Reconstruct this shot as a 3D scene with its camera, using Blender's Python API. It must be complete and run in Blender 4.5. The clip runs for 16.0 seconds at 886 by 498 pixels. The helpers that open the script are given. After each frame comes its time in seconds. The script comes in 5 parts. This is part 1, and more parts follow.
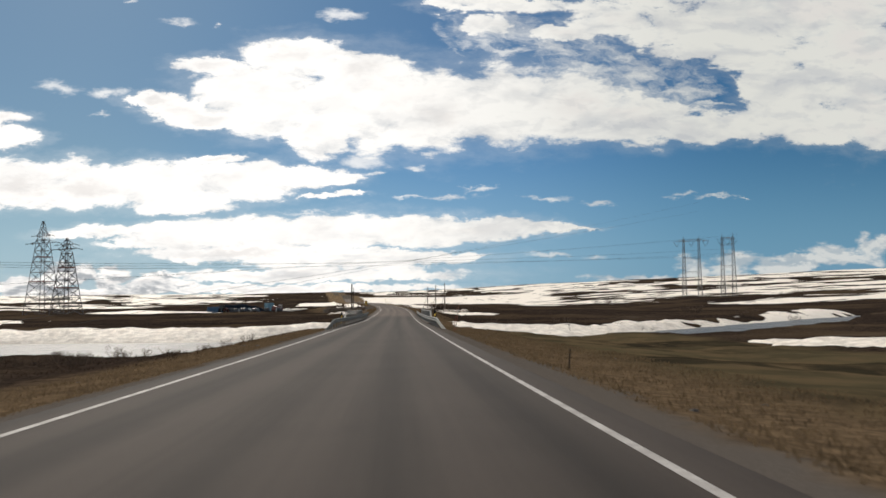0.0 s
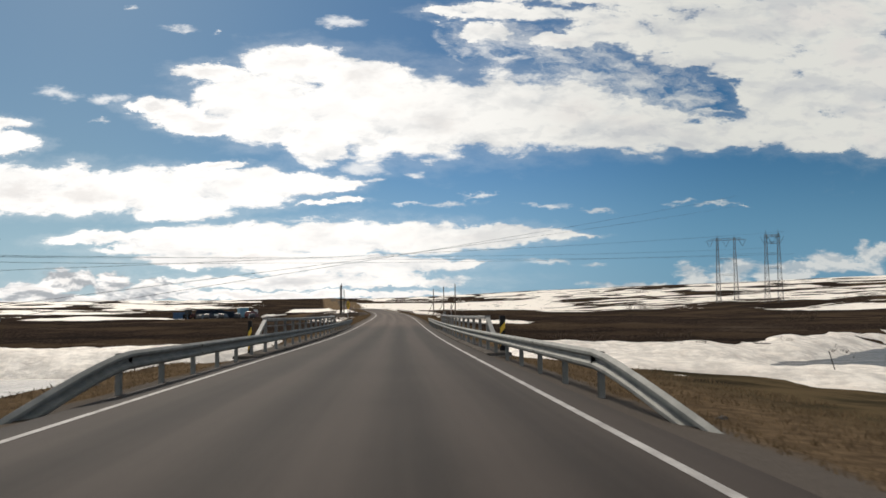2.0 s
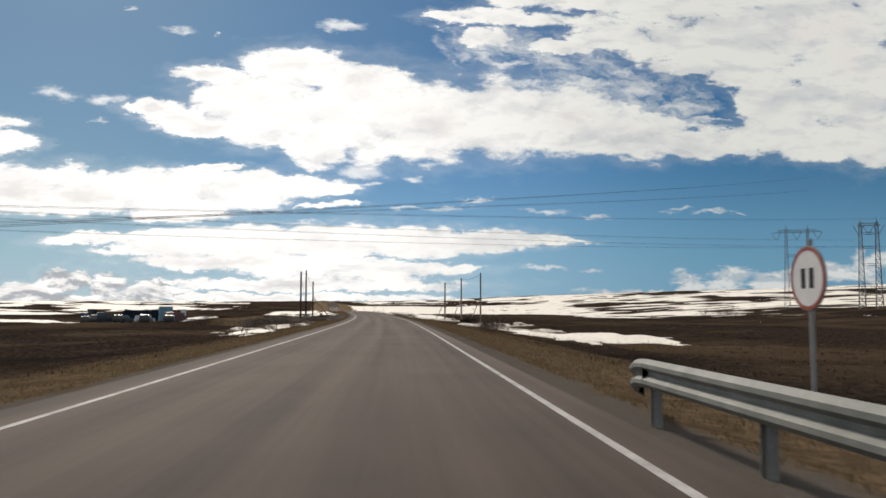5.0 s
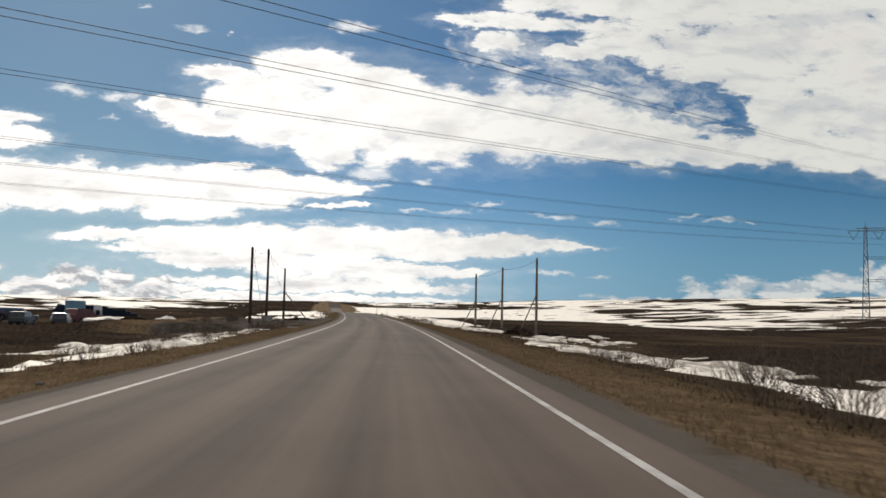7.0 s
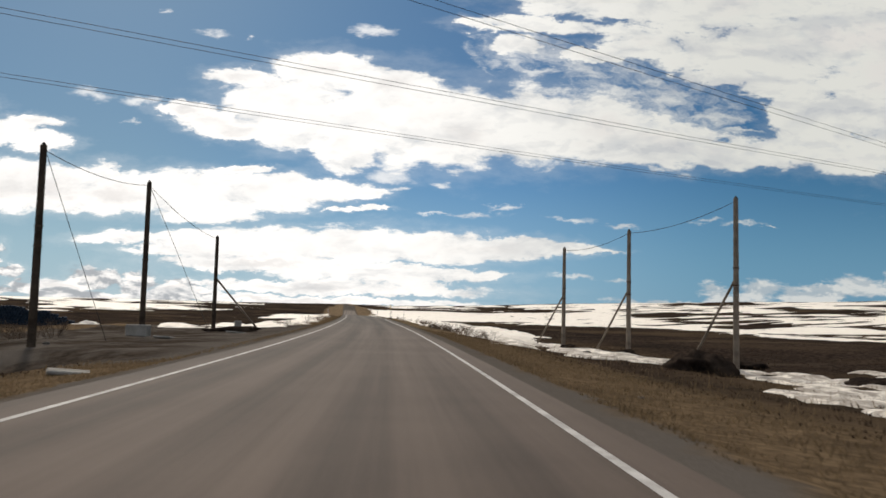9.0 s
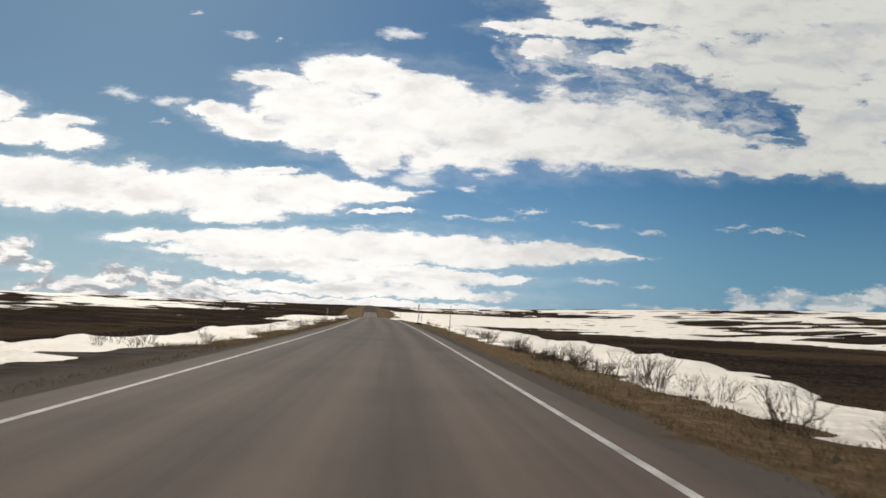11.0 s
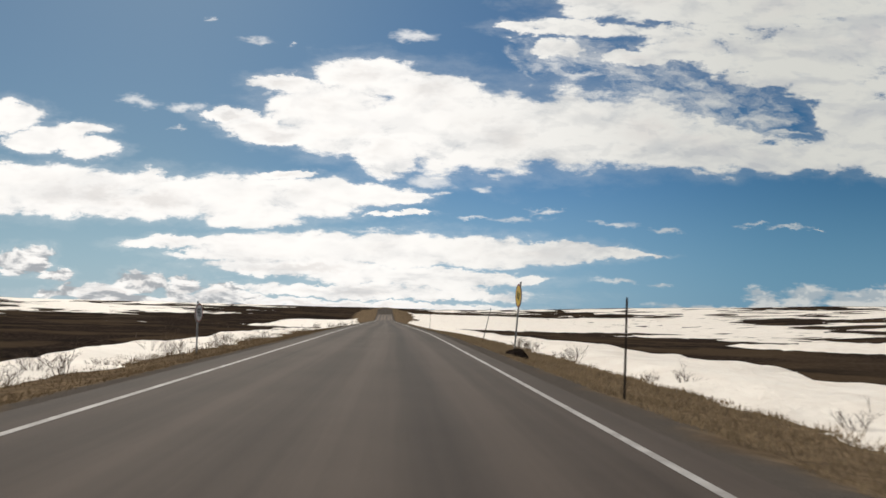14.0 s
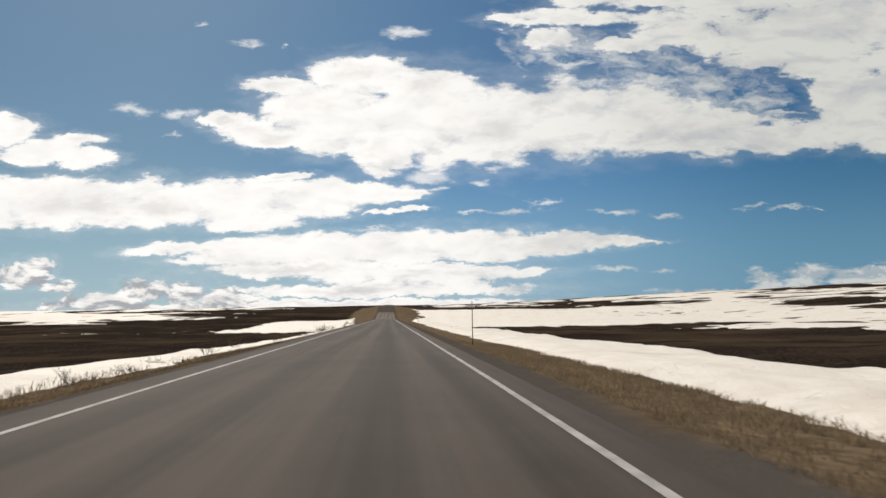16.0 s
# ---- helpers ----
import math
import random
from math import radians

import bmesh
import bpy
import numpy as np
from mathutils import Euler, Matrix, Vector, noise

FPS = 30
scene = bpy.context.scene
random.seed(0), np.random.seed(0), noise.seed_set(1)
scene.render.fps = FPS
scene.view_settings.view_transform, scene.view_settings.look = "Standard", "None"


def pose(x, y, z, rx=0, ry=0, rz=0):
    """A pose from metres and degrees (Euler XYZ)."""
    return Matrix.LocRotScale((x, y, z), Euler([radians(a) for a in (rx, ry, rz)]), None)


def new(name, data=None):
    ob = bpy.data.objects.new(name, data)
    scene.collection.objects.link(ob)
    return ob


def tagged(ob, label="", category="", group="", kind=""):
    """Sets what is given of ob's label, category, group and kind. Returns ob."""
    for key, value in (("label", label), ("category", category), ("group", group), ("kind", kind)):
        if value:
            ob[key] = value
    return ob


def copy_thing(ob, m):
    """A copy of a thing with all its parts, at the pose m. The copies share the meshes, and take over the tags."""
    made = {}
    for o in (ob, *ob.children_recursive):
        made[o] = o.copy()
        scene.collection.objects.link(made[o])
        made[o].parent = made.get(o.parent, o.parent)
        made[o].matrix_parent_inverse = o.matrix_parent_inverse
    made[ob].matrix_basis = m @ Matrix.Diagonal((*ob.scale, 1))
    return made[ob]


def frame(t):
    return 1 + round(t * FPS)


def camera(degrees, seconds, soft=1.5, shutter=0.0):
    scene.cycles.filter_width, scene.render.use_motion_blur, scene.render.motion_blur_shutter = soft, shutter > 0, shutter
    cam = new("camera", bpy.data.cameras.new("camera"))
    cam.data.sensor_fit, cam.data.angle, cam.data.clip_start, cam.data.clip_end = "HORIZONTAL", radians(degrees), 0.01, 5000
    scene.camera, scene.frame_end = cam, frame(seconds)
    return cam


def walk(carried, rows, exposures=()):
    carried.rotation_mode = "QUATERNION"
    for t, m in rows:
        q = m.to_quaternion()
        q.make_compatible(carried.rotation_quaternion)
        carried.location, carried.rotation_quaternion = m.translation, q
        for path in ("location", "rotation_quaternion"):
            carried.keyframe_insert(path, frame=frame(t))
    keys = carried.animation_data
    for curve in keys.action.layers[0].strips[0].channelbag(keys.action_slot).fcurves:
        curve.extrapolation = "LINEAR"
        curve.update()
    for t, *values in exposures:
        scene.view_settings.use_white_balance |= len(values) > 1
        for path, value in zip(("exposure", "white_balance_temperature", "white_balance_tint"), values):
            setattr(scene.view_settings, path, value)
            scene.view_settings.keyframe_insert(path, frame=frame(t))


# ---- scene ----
cam = camera(54.0, 16.0, soft=1.6, shutter=0.1)
walk(cam, [
    (0.0, pose(0.930, 0.00, 1.300, 93.62, 0.75, -3.05)),
    (0.5, pose(0.899, 13.50, 1.177, 93.76, 1.05, -2.92)),
    (1.0, pose(0.871, 27.00, 1.066, 93.73, 1.02, -3.03)),
    (1.5, pose(0.846, 40.50, 0.973, 94.04, 0.93, -3.02)),
    (2.0, pose(0.826, 52.80, 0.906, 94.07, 0.64, -3.10)),
    (2.5, pose(0.766, 66.30, 0.833, 93.95, 0.44, -3.16)),
    (3.0, pose(0.926, 80.80, 0.738, 94.11, 0.18, -3.24)),
    (3.5, pose(1.044, 93.60, 0.666, 94.21, 0.09, -3.27)),
    (4.0, pose(1.183, 107.40, 0.630, 94.22, -0.01, -3.37)),
    (6.5, pose(1.440, 175.50, 0.992, 94.62, -0.27, -3.09)),
    (7.0, pose(1.350, 189.00, 1.091, 94.57, -1.24, -2.92)),
    (7.5, pose(1.277, 202.50, 1.190, 94.49, -1.20, -2.65)),
    (8.0, pose(1.149, 216.00, 1.289, 94.64, -1.76, -2.42)),
    (8.5, pose(1.023, 229.50, 1.388, 94.72, -2.32, -2.16)),
    (9.0, pose(0.835, 243.00, 1.487, 94.75, -1.40, -1.71)),
    (11.5, pose(-2.214, 310.50, 2.072, 94.96, -2.76, 0.15)),
    (12.0, pose(-3.062, 324.00, 2.209, 94.99, -2.88, 0.31)),
    (12.5, pose(-3.944, 337.50, 2.350, 94.96, -2.28, 0.44)),
    (13.0, pose(-4.776, 351.00, 2.496, 94.99, -2.07, 0.58)),
    (13.5, pose(-5.646, 364.50, 2.647, 95.04, -2.17, 0.74)),
    (14.0, pose(-6.533, 378.00, 2.799, 94.97, -1.61, 0.98)),
    (14.5, pose(-7.457, 391.50, 2.948, 94.84, -1.21, 1.11)),
    (15.0, pose(-8.289, 405.00, 3.095, 94.91, -1.20, 1.20)),
    (15.5, pose(-9.130, 418.50, 3.240, 94.92, -0.31, 1.28)),
    (16.0, pose(-9.945, 432.00, 3.384, 94.65, 0.87, 1.24)),
], exposures=[(0.0, 0.0), (9.0, 0.0), (11.5, -0.12), (16.0, -0.12)])

# ---- world, sun ----
SUN_TURN, SUN_HEIGHT = 19.0, 38.0      # degrees to the left of the road's first heading, above the horizon

BANK_CLOUD = [(-0.270, 0.238, 0.040, 0.008), (-0.214, 0.218, 0.049, 0.013), (-0.210, 0.280, 0.043, 0.010), (-0.167, 0.252, 0.068, 0.031), (-0.115, 0.287, 0.057, 0.023), (-0.090, 0.202, 0.040, 0.027), (-0.028, 0.235, 0.078, 0.051), (0.048, 0.228, 0.078, 0.047), (0.127, 0.231, 0.078, 0.044), (0.207, 0.229, 0.071, 0.039), (0.278, 0.218, 0.065, 0.030), (0.352, 0.208, 0.065, 0.019), (0.427, 0.207, 0.058, 0.017), (0.506, 0.205, 0.058, 0.021), (0.578, 0.200, 0.045, 0.022), (-0.435, 0.192, 0.034, 0.014), (-0.446, 0.219, 0.032, 0.009), (-0.142, 0.232, 0.062, 0.034), (-0.240, 0.226, 0.045, 0.014), (-0.533, 0.234, 0.036, 0.017), (-0.489, 0.207, 0.040, 0.016), (-0.037, 0.273, 0.065, 0.022)]
HIGH_CLOUD = [(0.551, 0.283, 0.104, 0.078), (0.512, 0.346, 0.169, 0.040), (0.366, 0.326, 0.097, 0.027), (0.473, 0.232, 0.052, 0.032), (0.420, 0.301, 0.058, 0.032), (0.264, 0.337, 0.062, 0.022), (0.116, 0.324, 0.034, 0.013), (0.140, 0.350, 0.084, 0.010), (0.063, 0.350, 0.023, 0.008), (0.203, 0.317, 0.039, 0.009), (0.569, 0.218, 0.052, 0.036), (0.358, 0.296, 0.058, 0.013), (0.453, 0.263, 0.039, 0.039), (0.536, 0.408, 0.169, 0.058), (0.355, 0.390, 0.143, 0.039), (0.205, 0.383, 0.104, 0.023)]
MIDDLE_CLOUD = [(-0.490, 0.141, 0.071, 0.025), (-0.425, 0.140, 0.071, 0.024), (-0.345, 0.141, 0.071, 0.024), (-0.260, 0.143, 0.071, 0.026), (-0.174, 0.144, 0.071, 0.022), (-0.107, 0.148, 0.058, 0.014), (-0.066, 0.145, 0.030, 0.010), (-0.240, 0.117, 0.058, 0.012), (-0.200, 0.172, 0.039, 0.005), (-0.074, 0.125, 0.039, 0.003), (-0.512, 0.155, 0.085, 0.021), (-0.563, 0.139, 0.078, 0.028)]
LOW_CLOUD = [(-0.319, 0.085, 0.068, 0.008), (-0.240, 0.081, 0.078, 0.014), (-0.162, 0.082, 0.091, 0.021), (-0.065, 0.084, 0.097, 0.021), (0.026, 0.084, 0.084, 0.019), (0.104, 0.087, 0.071, 0.013), (0.174, 0.088, 0.052, 0.006), (0.213, 0.087, 0.032, 0.003), (-0.194, 0.060, 0.117, 0.008), (-0.040, 0.052, 0.123, 0.010), (0.058, 0.053, 0.049, 0.005), (-0.091, 0.036, 0.175, 0.008), (-0.143, 0.020, 0.214, 0.006), (-0.240, 0.071, 0.097, 0.006)]
HEAP_CLOUD = [(-0.372, 0.042, 0.026, 0.012), (-0.322, 0.037, 0.025, 0.012), (-0.276, 0.031, 0.030, 0.010), (-0.411, 0.030, 0.036, 0.008), (-0.243, 0.024, 0.026, 0.007), (-0.439, 0.028, 0.026, 0.008), (-0.344, 0.020, 0.149, 0.008), (-0.507, 0.062, 0.030, 0.016), (-0.460, 0.045, 0.019, 0.008)]
PALE_HEAP = [(0.348, 0.040, 0.019, 0.010), (0.396, 0.041, 0.036, 0.013), (0.450, 0.039, 0.039, 0.008), (0.516, 0.052, 0.031, 0.012), (0.564, 0.060, 0.026, 0.014), (0.606, 0.058, 0.026, 0.017), (0.492, 0.043, 0.078, 0.007), (0.275, 0.027, 0.052, 0.005)]
SCRAPS = [(0.062, 0.124, 0.040, 0.004), (0.097, 0.134, 0.021, 0.003), (0.181, 0.123, 0.029, 0.003), (0.236, 0.119, 0.021, 0.003), (0.336, 0.123, 0.016, 0.002), (0.380, 0.120, 0.023, 0.002), (0.413, 0.119, 0.013, 0.001), (-0.028, 0.151, 0.014, 0.003), (0.026, 0.159, 0.016, 0.004), (-0.384, 0.253, 0.022, 0.008), (-0.330, 0.248, 0.022, 0.006), (-0.333, 0.219, 0.011, 0.003), (-0.061, 0.341, 0.023, 0.006), (-0.247, 0.328, 0.019, 0.006), (-0.205, 0.327, 0.006, 0.003), (0.177, 0.053, 0.023, 0.003), (0.230, 0.053, 0.018, 0.003), (0.013, 0.124, 0.023, 0.002), (-0.038, 0.169, 0.026, 0.009), (-0.100, 0.108, 0.045, 0.003), (-0.304, 0.352, 0.008, 0.005), (0.336, 0.250, 0.039, 0.003), (0.377, 0.232, 0.045, 0.003), (0.303, 0.276, 0.039, 0.004), (0.202, 0.291, 0.039, 0.004), (0.135, 0.294, 0.039, 0.004)]
CLOUDLETS = (0.222, 0.286, 0.200, 0.046)



def link(tree, a, b):
    tree.links.new(a, b)


def math_node(tree, op, a, b=None, c=None, clamp=False):
    n = tree.nodes.new("ShaderNodeMath")
    n.operation, n.use_clamp = op, clamp
    for i, v in enumerate((a, b, c)):
        if v is None:
            continue
        if isinstance(v, (int, float)):
            n.inputs[i].default_value = v
        else:
            tree.links.new(v, n.inputs[i])
    return n.outputs[0]


def smooth(tree, value, low, high):
    n = tree.nodes.new("ShaderNodeMapRange")
    n.interpolation_type = "SMOOTHSTEP"
    n.inputs[1].default_value, n.inputs[2].default_value = min(low, high), max(low, high)
    if low > high:
        n.inputs[3].default_value, n.inputs[4].default_value = 1.0, 0.0
    tree.links.new(value, n.inputs[0])
    return n.outputs[0]


def mixed(tree, fac, a, b, blend="MIX"):
    n = tree.nodes.new("ShaderNodeMix")
    n.data_type, n.blend_type = "RGBA", blend
    for slot, v in ((0, fac), (6, a), (7, b)):
        if isinstance(v, (int, float)):
            n.inputs[slot].default_value = v
        elif isinstance(v, tuple):
            n.inputs[slot].default_value = (*v, 1.0)
        else:
            tree.links.new(v, n.inputs[slot])
    return n.outputs[2]


def noise_tex(tree, vector, scale, detail=4.0, rough=0.55, lac=2.0, dist=0.0):
    n = tree.nodes.new("ShaderNodeTexNoise")
    n.inputs["Scale"].default_value, n.inputs["Detail"].default_value = scale, detail
    n.inputs["Roughness"].default_value, n.inputs["Lacunarity"].default_value = rough, lac
    n.inputs["Distortion"].default_value = dist
    if vector is not None:
        tree.links.new(vector, n.inputs["Vector"])
    return n.outputs["Fac"], n.outputs["Color"]


def vec(tree, op, a, b=None, c=None):
    n = tree.nodes.new("ShaderNodeVectorMath")
    n.operation = op
    for i, v in enumerate((a, b, c)):
        if v is None:
            continue
        if isinstance(v, tuple):
            n.inputs[i].default_value = v
        else:
            tree.links.new(v, n.inputs[i])
    return n.outputs["Value"] if op == "LENGTH" else n.outputs["Vector"]


def build_world():
    world = bpy.data.worlds.new("world")
    scene.world = world
    world.use_nodes = True
    t = world.node_tree
    t.nodes.clear()
    out = t.nodes.new("ShaderNodeOutputWorld")
    back = t.nodes.new("ShaderNodeBackground")
    link(t, back.outputs[0], out.inputs[0])
    sky = t.nodes.new("ShaderNodeTexSky")
    sky.sky_type, sky.sun_disc = "NISHITA", False
    sky.sun_elevation, sky.sun_rotation = radians(SUN_HEIGHT), radians(-SUN_TURN)
    sky.altitude, sky.air_density, sky.dust_density, sky.ozone_density = 200, 1.0, 0.6, 2.0
    where = t.nodes.new("ShaderNodeTexCoord").outputs["Generated"]
    part = t.nodes.new("ShaderNodeSeparateXYZ")
    link(t, where, part.inputs[0])
    x, y, z = part.outputs
    ahead = math_node(t, "MAXIMUM", math_node(t, "ABSOLUTE", y), 0.12)
    u, v = math_node(t, "DIVIDE", x, ahead), math_node(t, "DIVIDE", z, ahead)
    flat = t.nodes.new("ShaderNodeCombineXYZ")
    link(t, u, flat.inputs[0]), link(t, v, flat.inputs[1])
    flat = flat.outputs[0]
    tall = vec(t, "MULTIPLY", flat, (1.0, 2.2, 1.0))
    # ragged rims: the place is shifted by noise at two sizes
    _, c1 = noise_tex(t, tall, 8.0, 4.0, 0.6)
    _, c2 = noise_tex(t, tall, 34.0, 7.0, 0.68)
    w1 = vec(t, "MULTIPLY", vec(t, "SUBTRACT", c1, (0.5, 0.5, 0.5)), (0.060, 0.028, 0.0))
    w2 = vec(t, "MULTIPLY", vec(t, "SUBTRACT", c2, (0.5, 0.5, 0.5)), (0.046, 0.024, 0.0))
    place = vec(t, "ADD", vec(t, "ADD", flat, w1), w2)

    def nearness(blobs):
        nearest = None
        for cu, cv, ru, rv in blobs:
            away = vec(t, "LENGTH", vec(t, "MULTIPLY_ADD", place, (1 / ru, 1 / rv, 0.0), (-cu / ru, -cv / rv, 0.0)))
            nearest = away if nearest is None else math_node(t, "MINIMUM", nearest, away)
        return math_node(t, "SUBTRACT", 1.0, nearest)

    def swing(value, size):
        return math_node(t, "MULTIPLY", math_node(t, "SUBTRACT", value, 0.5), size)

    def plus(*values):
        total = values[0]
        for value in values[1:]:
            total = math_node(t, "ADD", total, value)
        return total

    f1, _ = noise_tex(t, tall, 18.0, 10.0, 0.66, dist=0.25)
    f2, _ = noise_tex(t, tall, 6.0, 5.0, 0.55)
    f3, _ = noise_tex(t, vec(t, "MULTIPLY", flat, (1.0, 4.5, 1.0)), 9.0, 8.0, 0.62)
    # light from above and from the sun's side: the same lumps seen a little further up
    puffs, _ = noise_tex(t, tall, 26.0, 6.0, 0.58, dist=0.4)
    above, _ = noise_tex(t, vec(t, "ADD", tall, (-0.004, 0.016, 0.0)), 26.0, 6.0, 0.58, dist=0.4)
    folds = math_node(t, "SUBTRACT", above, puffs)
    broad, _ = noise_tex(t, tall, 9.0, 5.0, 0.55, dist=0.3)
    broad_up, _ = noise_tex(t, vec(t, "ADD", tall, (-0.012, 0.04, 0.0)), 9.0, 5.0, 0.55, dist=0.3)
    broad_folds = math_node(t, "SUBTRACT", broad_up, broad)
    great = plus(nearness(BANK_CLOUD + MIDDLE_CLOUD + LOW_CLOUD), swing(f1, 1.0), swing(f3, 0.75), 0.05)
    high = plus(nearness(HIGH_CLOUD), swing(f1, 1.5), swing(puffs, 1.1), swing(f3, 0.4))
    scraps = plus(nearness(SCRAPS), swing(f3, 2.6), swing(f1, 2.0), -0.1)
    # a corridor of small torn cloudlets between the two great banks
    cu, cv, ru, rv = CLOUDLETS
    turned = vec(t, "MULTIPLY_ADD", place, (1.0, 1.0, 0.0), (-cu, -cv, 0.0))
    turn = t.nodes.new("ShaderNodeVectorRotate")
    turn.rotation_type = "Z_AXIS"
    turn.inputs["Angle"].default_value = radians(12)
    link(t, turned, turn.inputs["Vector"])
    away = vec(t, "LENGTH", vec(t, "MULTIPLY", turn.outputs[0], (1 / ru, 1 / rv, 0.0)))
    f4, _ = noise_tex(t, vec(t, "MULTIPLY", turn.outputs[0], (1.0, 2.3, 1.0)), 21.0, 9.0, 0.66, dist=0.15)
    small = plus(swing(f4, 3.0), swing(f2, 0.7), 0.0, math_node(t, "MULTIPLY", smooth(t, away, 0.75, 1.25), -1.5))
    heap = plus(nearness(HEAP_CLOUD), swing(puffs, 1.7), swing(f1, 0.5))
    pale = plus(nearness(PALE_HEAP), swing(puffs, 2.0), swing(f1, 0.9))
    dens = math_node(t, "MAXIMUM", math_node(t, "MAXIMUM", great, high), heap)
    cover = smooth(t, dens, -0.16, 0.17)
    # thin veils around the banks, and the half-clear small clouds
    veil = math_node(t, "MULTIPLY", smooth(t, dens, -0.7, 0.1), 0.15)
    thin = math_node(t, "MULTIPLY", smooth(t, scraps, -0.35, 0.95), 0.72)
    torn = math_node(t, "MULTIPLY", smooth(t, small, -0.45, 0.60), 0.80)
    dim = math_node(t, "MULTIPLY", smooth(t, pale, -0.25, 0.4), 0.90)
    # unseen cloud cover added overhead to whiten and brighten the fill light
    lid, _ = noise_tex(t, where, 2.6, 6, 0.6)
    overhead = math_node(t, "MULTIPLY", smooth(t, v, 0.46, 0.70), math_node(t, "MULTIPLY", smooth(t, lid, 0.42, 0.54), 0.9))
    for layer in (veil, thin, torn, dim, overhead):
        cover = math_node(t, "MAXIMUM", cover, layer)
    # whiter towards the sun; folds, deep middles and ragged undersides a little grey
    deep = math_node(t, "MULTIPLY", smooth(t, dens, 0.35, 0.85), smooth(t, f2, 0.45, 0.66))
    rim = math_node(t, "MULTIPLY", smooth(t, f1, 0.52, 0.36), smooth(t, dens, 0.6, 0.05))
    away_sun = smooth(t, u, -0.12, 0.40)
    white = mixed(t, away_sun, (1.12, 1.09, 1.05), (0.72, 0.72, 0.675))
    cloud = mixed(t, math_node(t, "MULTIPLY", deep, 0.55), white, (0.72, 0.68, 0.655))
    cloud = mixed(t, math_node(t, "MULTIPLY", rim, 0.45), cloud, (0.50, 0.54, 0.58))
    crease = plus(math_node(t, "MULTIPLY", smooth(t, folds, 0.02, 0.16), 0.35), math_node(t, "MULTIPLY", smooth(t, broad_folds, -0.04, 0.16), 0.7))
    cloud = mixed(t, math_node(t, "MULTIPLY", crease, plus(0.22, math_node(t, "MULTIPLY", away_sun, 0.60))), cloud, (0.50, 0.52, 0.545))
    in_heap = math_node(t, "MULTIPLY", smooth(t, math_node(t, "SUBTRACT", heap, math_node(t, "MAXIMUM", great, -0.1)), -0.25, 0.05), smooth(t, v, 0.10, 0.07))
    cloud = mixed(t, math_node(t, "MULTIPLY", in_heap, smooth(t, folds, -0.10, 0.10)), cloud, (0.43, 0.45, 0.475))
    low_streaks = math_node(t, "MULTIPLY", smooth(t, f3, 0.52, 0.32), math_node(t, "MULTIPLY", smooth(t, v, 0.13, 0.03), 0.55))
    cloud = mixed(t, low_streaks, cloud, (0.52, 0.54, 0.565))
    cloud = mixed(t, math_node(t, "MULTIPLY", smooth(t, u, 0.16, 0.24), smooth(t, v, 0.09, 0.04)), cloud, mixed(t, smooth(t, folds, -0.06, 0.10), (0.68, 0.69, 0.67), (0.42, 0.48, 0.52)))
    blue = mixed(t, 1.0, sky.outputs[0], mixed(t, smooth(t, u, 0.08, 0.45), mixed(t, smooth(t, u, -0.40, 0.08), (0.0300, 0.0405, 0.0455), mixed(t, smooth(t, v, 0.15, 0.27), (0.0195, 0.0360, 0.0510), (0.0235, 0.0372, 0.0470))), (0.0138, 0.0293, 0.0405)), "MULTIPLY")
    low = smooth(t, v, 0.20, 0.0)
    blue = mixed(t, math_node(t, "MULTIPLY", low, 0.62), blue, mixed(t, smooth(t, u, -0.05, 0.40), (0.40, 0.57, 0.75), (0.19, 0.37, 0.57)))
    link(t, mixed(t, cover, blue, cloud), back.inputs[0])
    back.inputs[1].default_value = 1.0


build_world()
sun = new("sun", bpy.data.lights.new("sun", "SUN"))
sun.data.energy, sun.data.angle, sun.data.color = 3.1, radians(6.0), (1.0, 0.905, 0.78)
sun.matrix_world = pose(0, 0, 60, 90 - SUN_HEIGHT, 0, 180 + SUN_TURN)


# ---- the road's line: x and z of its middle by the way along y ----
TURN_AT = [-100, 0, 54, 108, 175, 216, 243, 310, 350, 392, 425, 445, 5000]
TURN = [0, 0, -0.05, -0.3, -0.05, 0.65, 1.3, 3.2, 3.65, 4.15, 4.35, 4.8, 4.8]
GRADE_AT = [-100, 0, 27, 54, 75, 95, 108, 140, 175, 243, 310, 365, 432, 450, 742, 775, 900, 945, 975, 1100, 1300, 5000]
GRADE = [-0.55, -0.55, -0.45, -0.25, -0.42, -0.28, 0, 0.40, 0.42, 0.42, 0.57, 0.65, 0.6, 0.3, 0.3, 2.1, 2.3, 1.0, 0.0, -0.2, 0.0, 0.0]
WAY = np.arange(-100, 5000.5, 0.5)


def along(at, values):
    soft = np.convolve(np.pad(np.interp(WAY, at, values), 20, "edge"), np.ones(41) / 41, "valid")
    line = np.cumsum(np.tan(np.radians(soft))) * 0.5
    return line - line[200]


MIDDLE_X, MIDDLE_Z = -along(TURN_AT, TURN), along(GRADE_AT, GRADE)


def road_x(y):
    return np.interp(y, WAY, MIDDLE_X)


def road_z(y):
    return np.interp(y, WAY, MIDDLE_Z)


def ramp(v, a, b):
    k = np.clip((np.asarray(v, float) - a) / (b - a), 0, 1)
    return k * k * (3 - 2 * k)


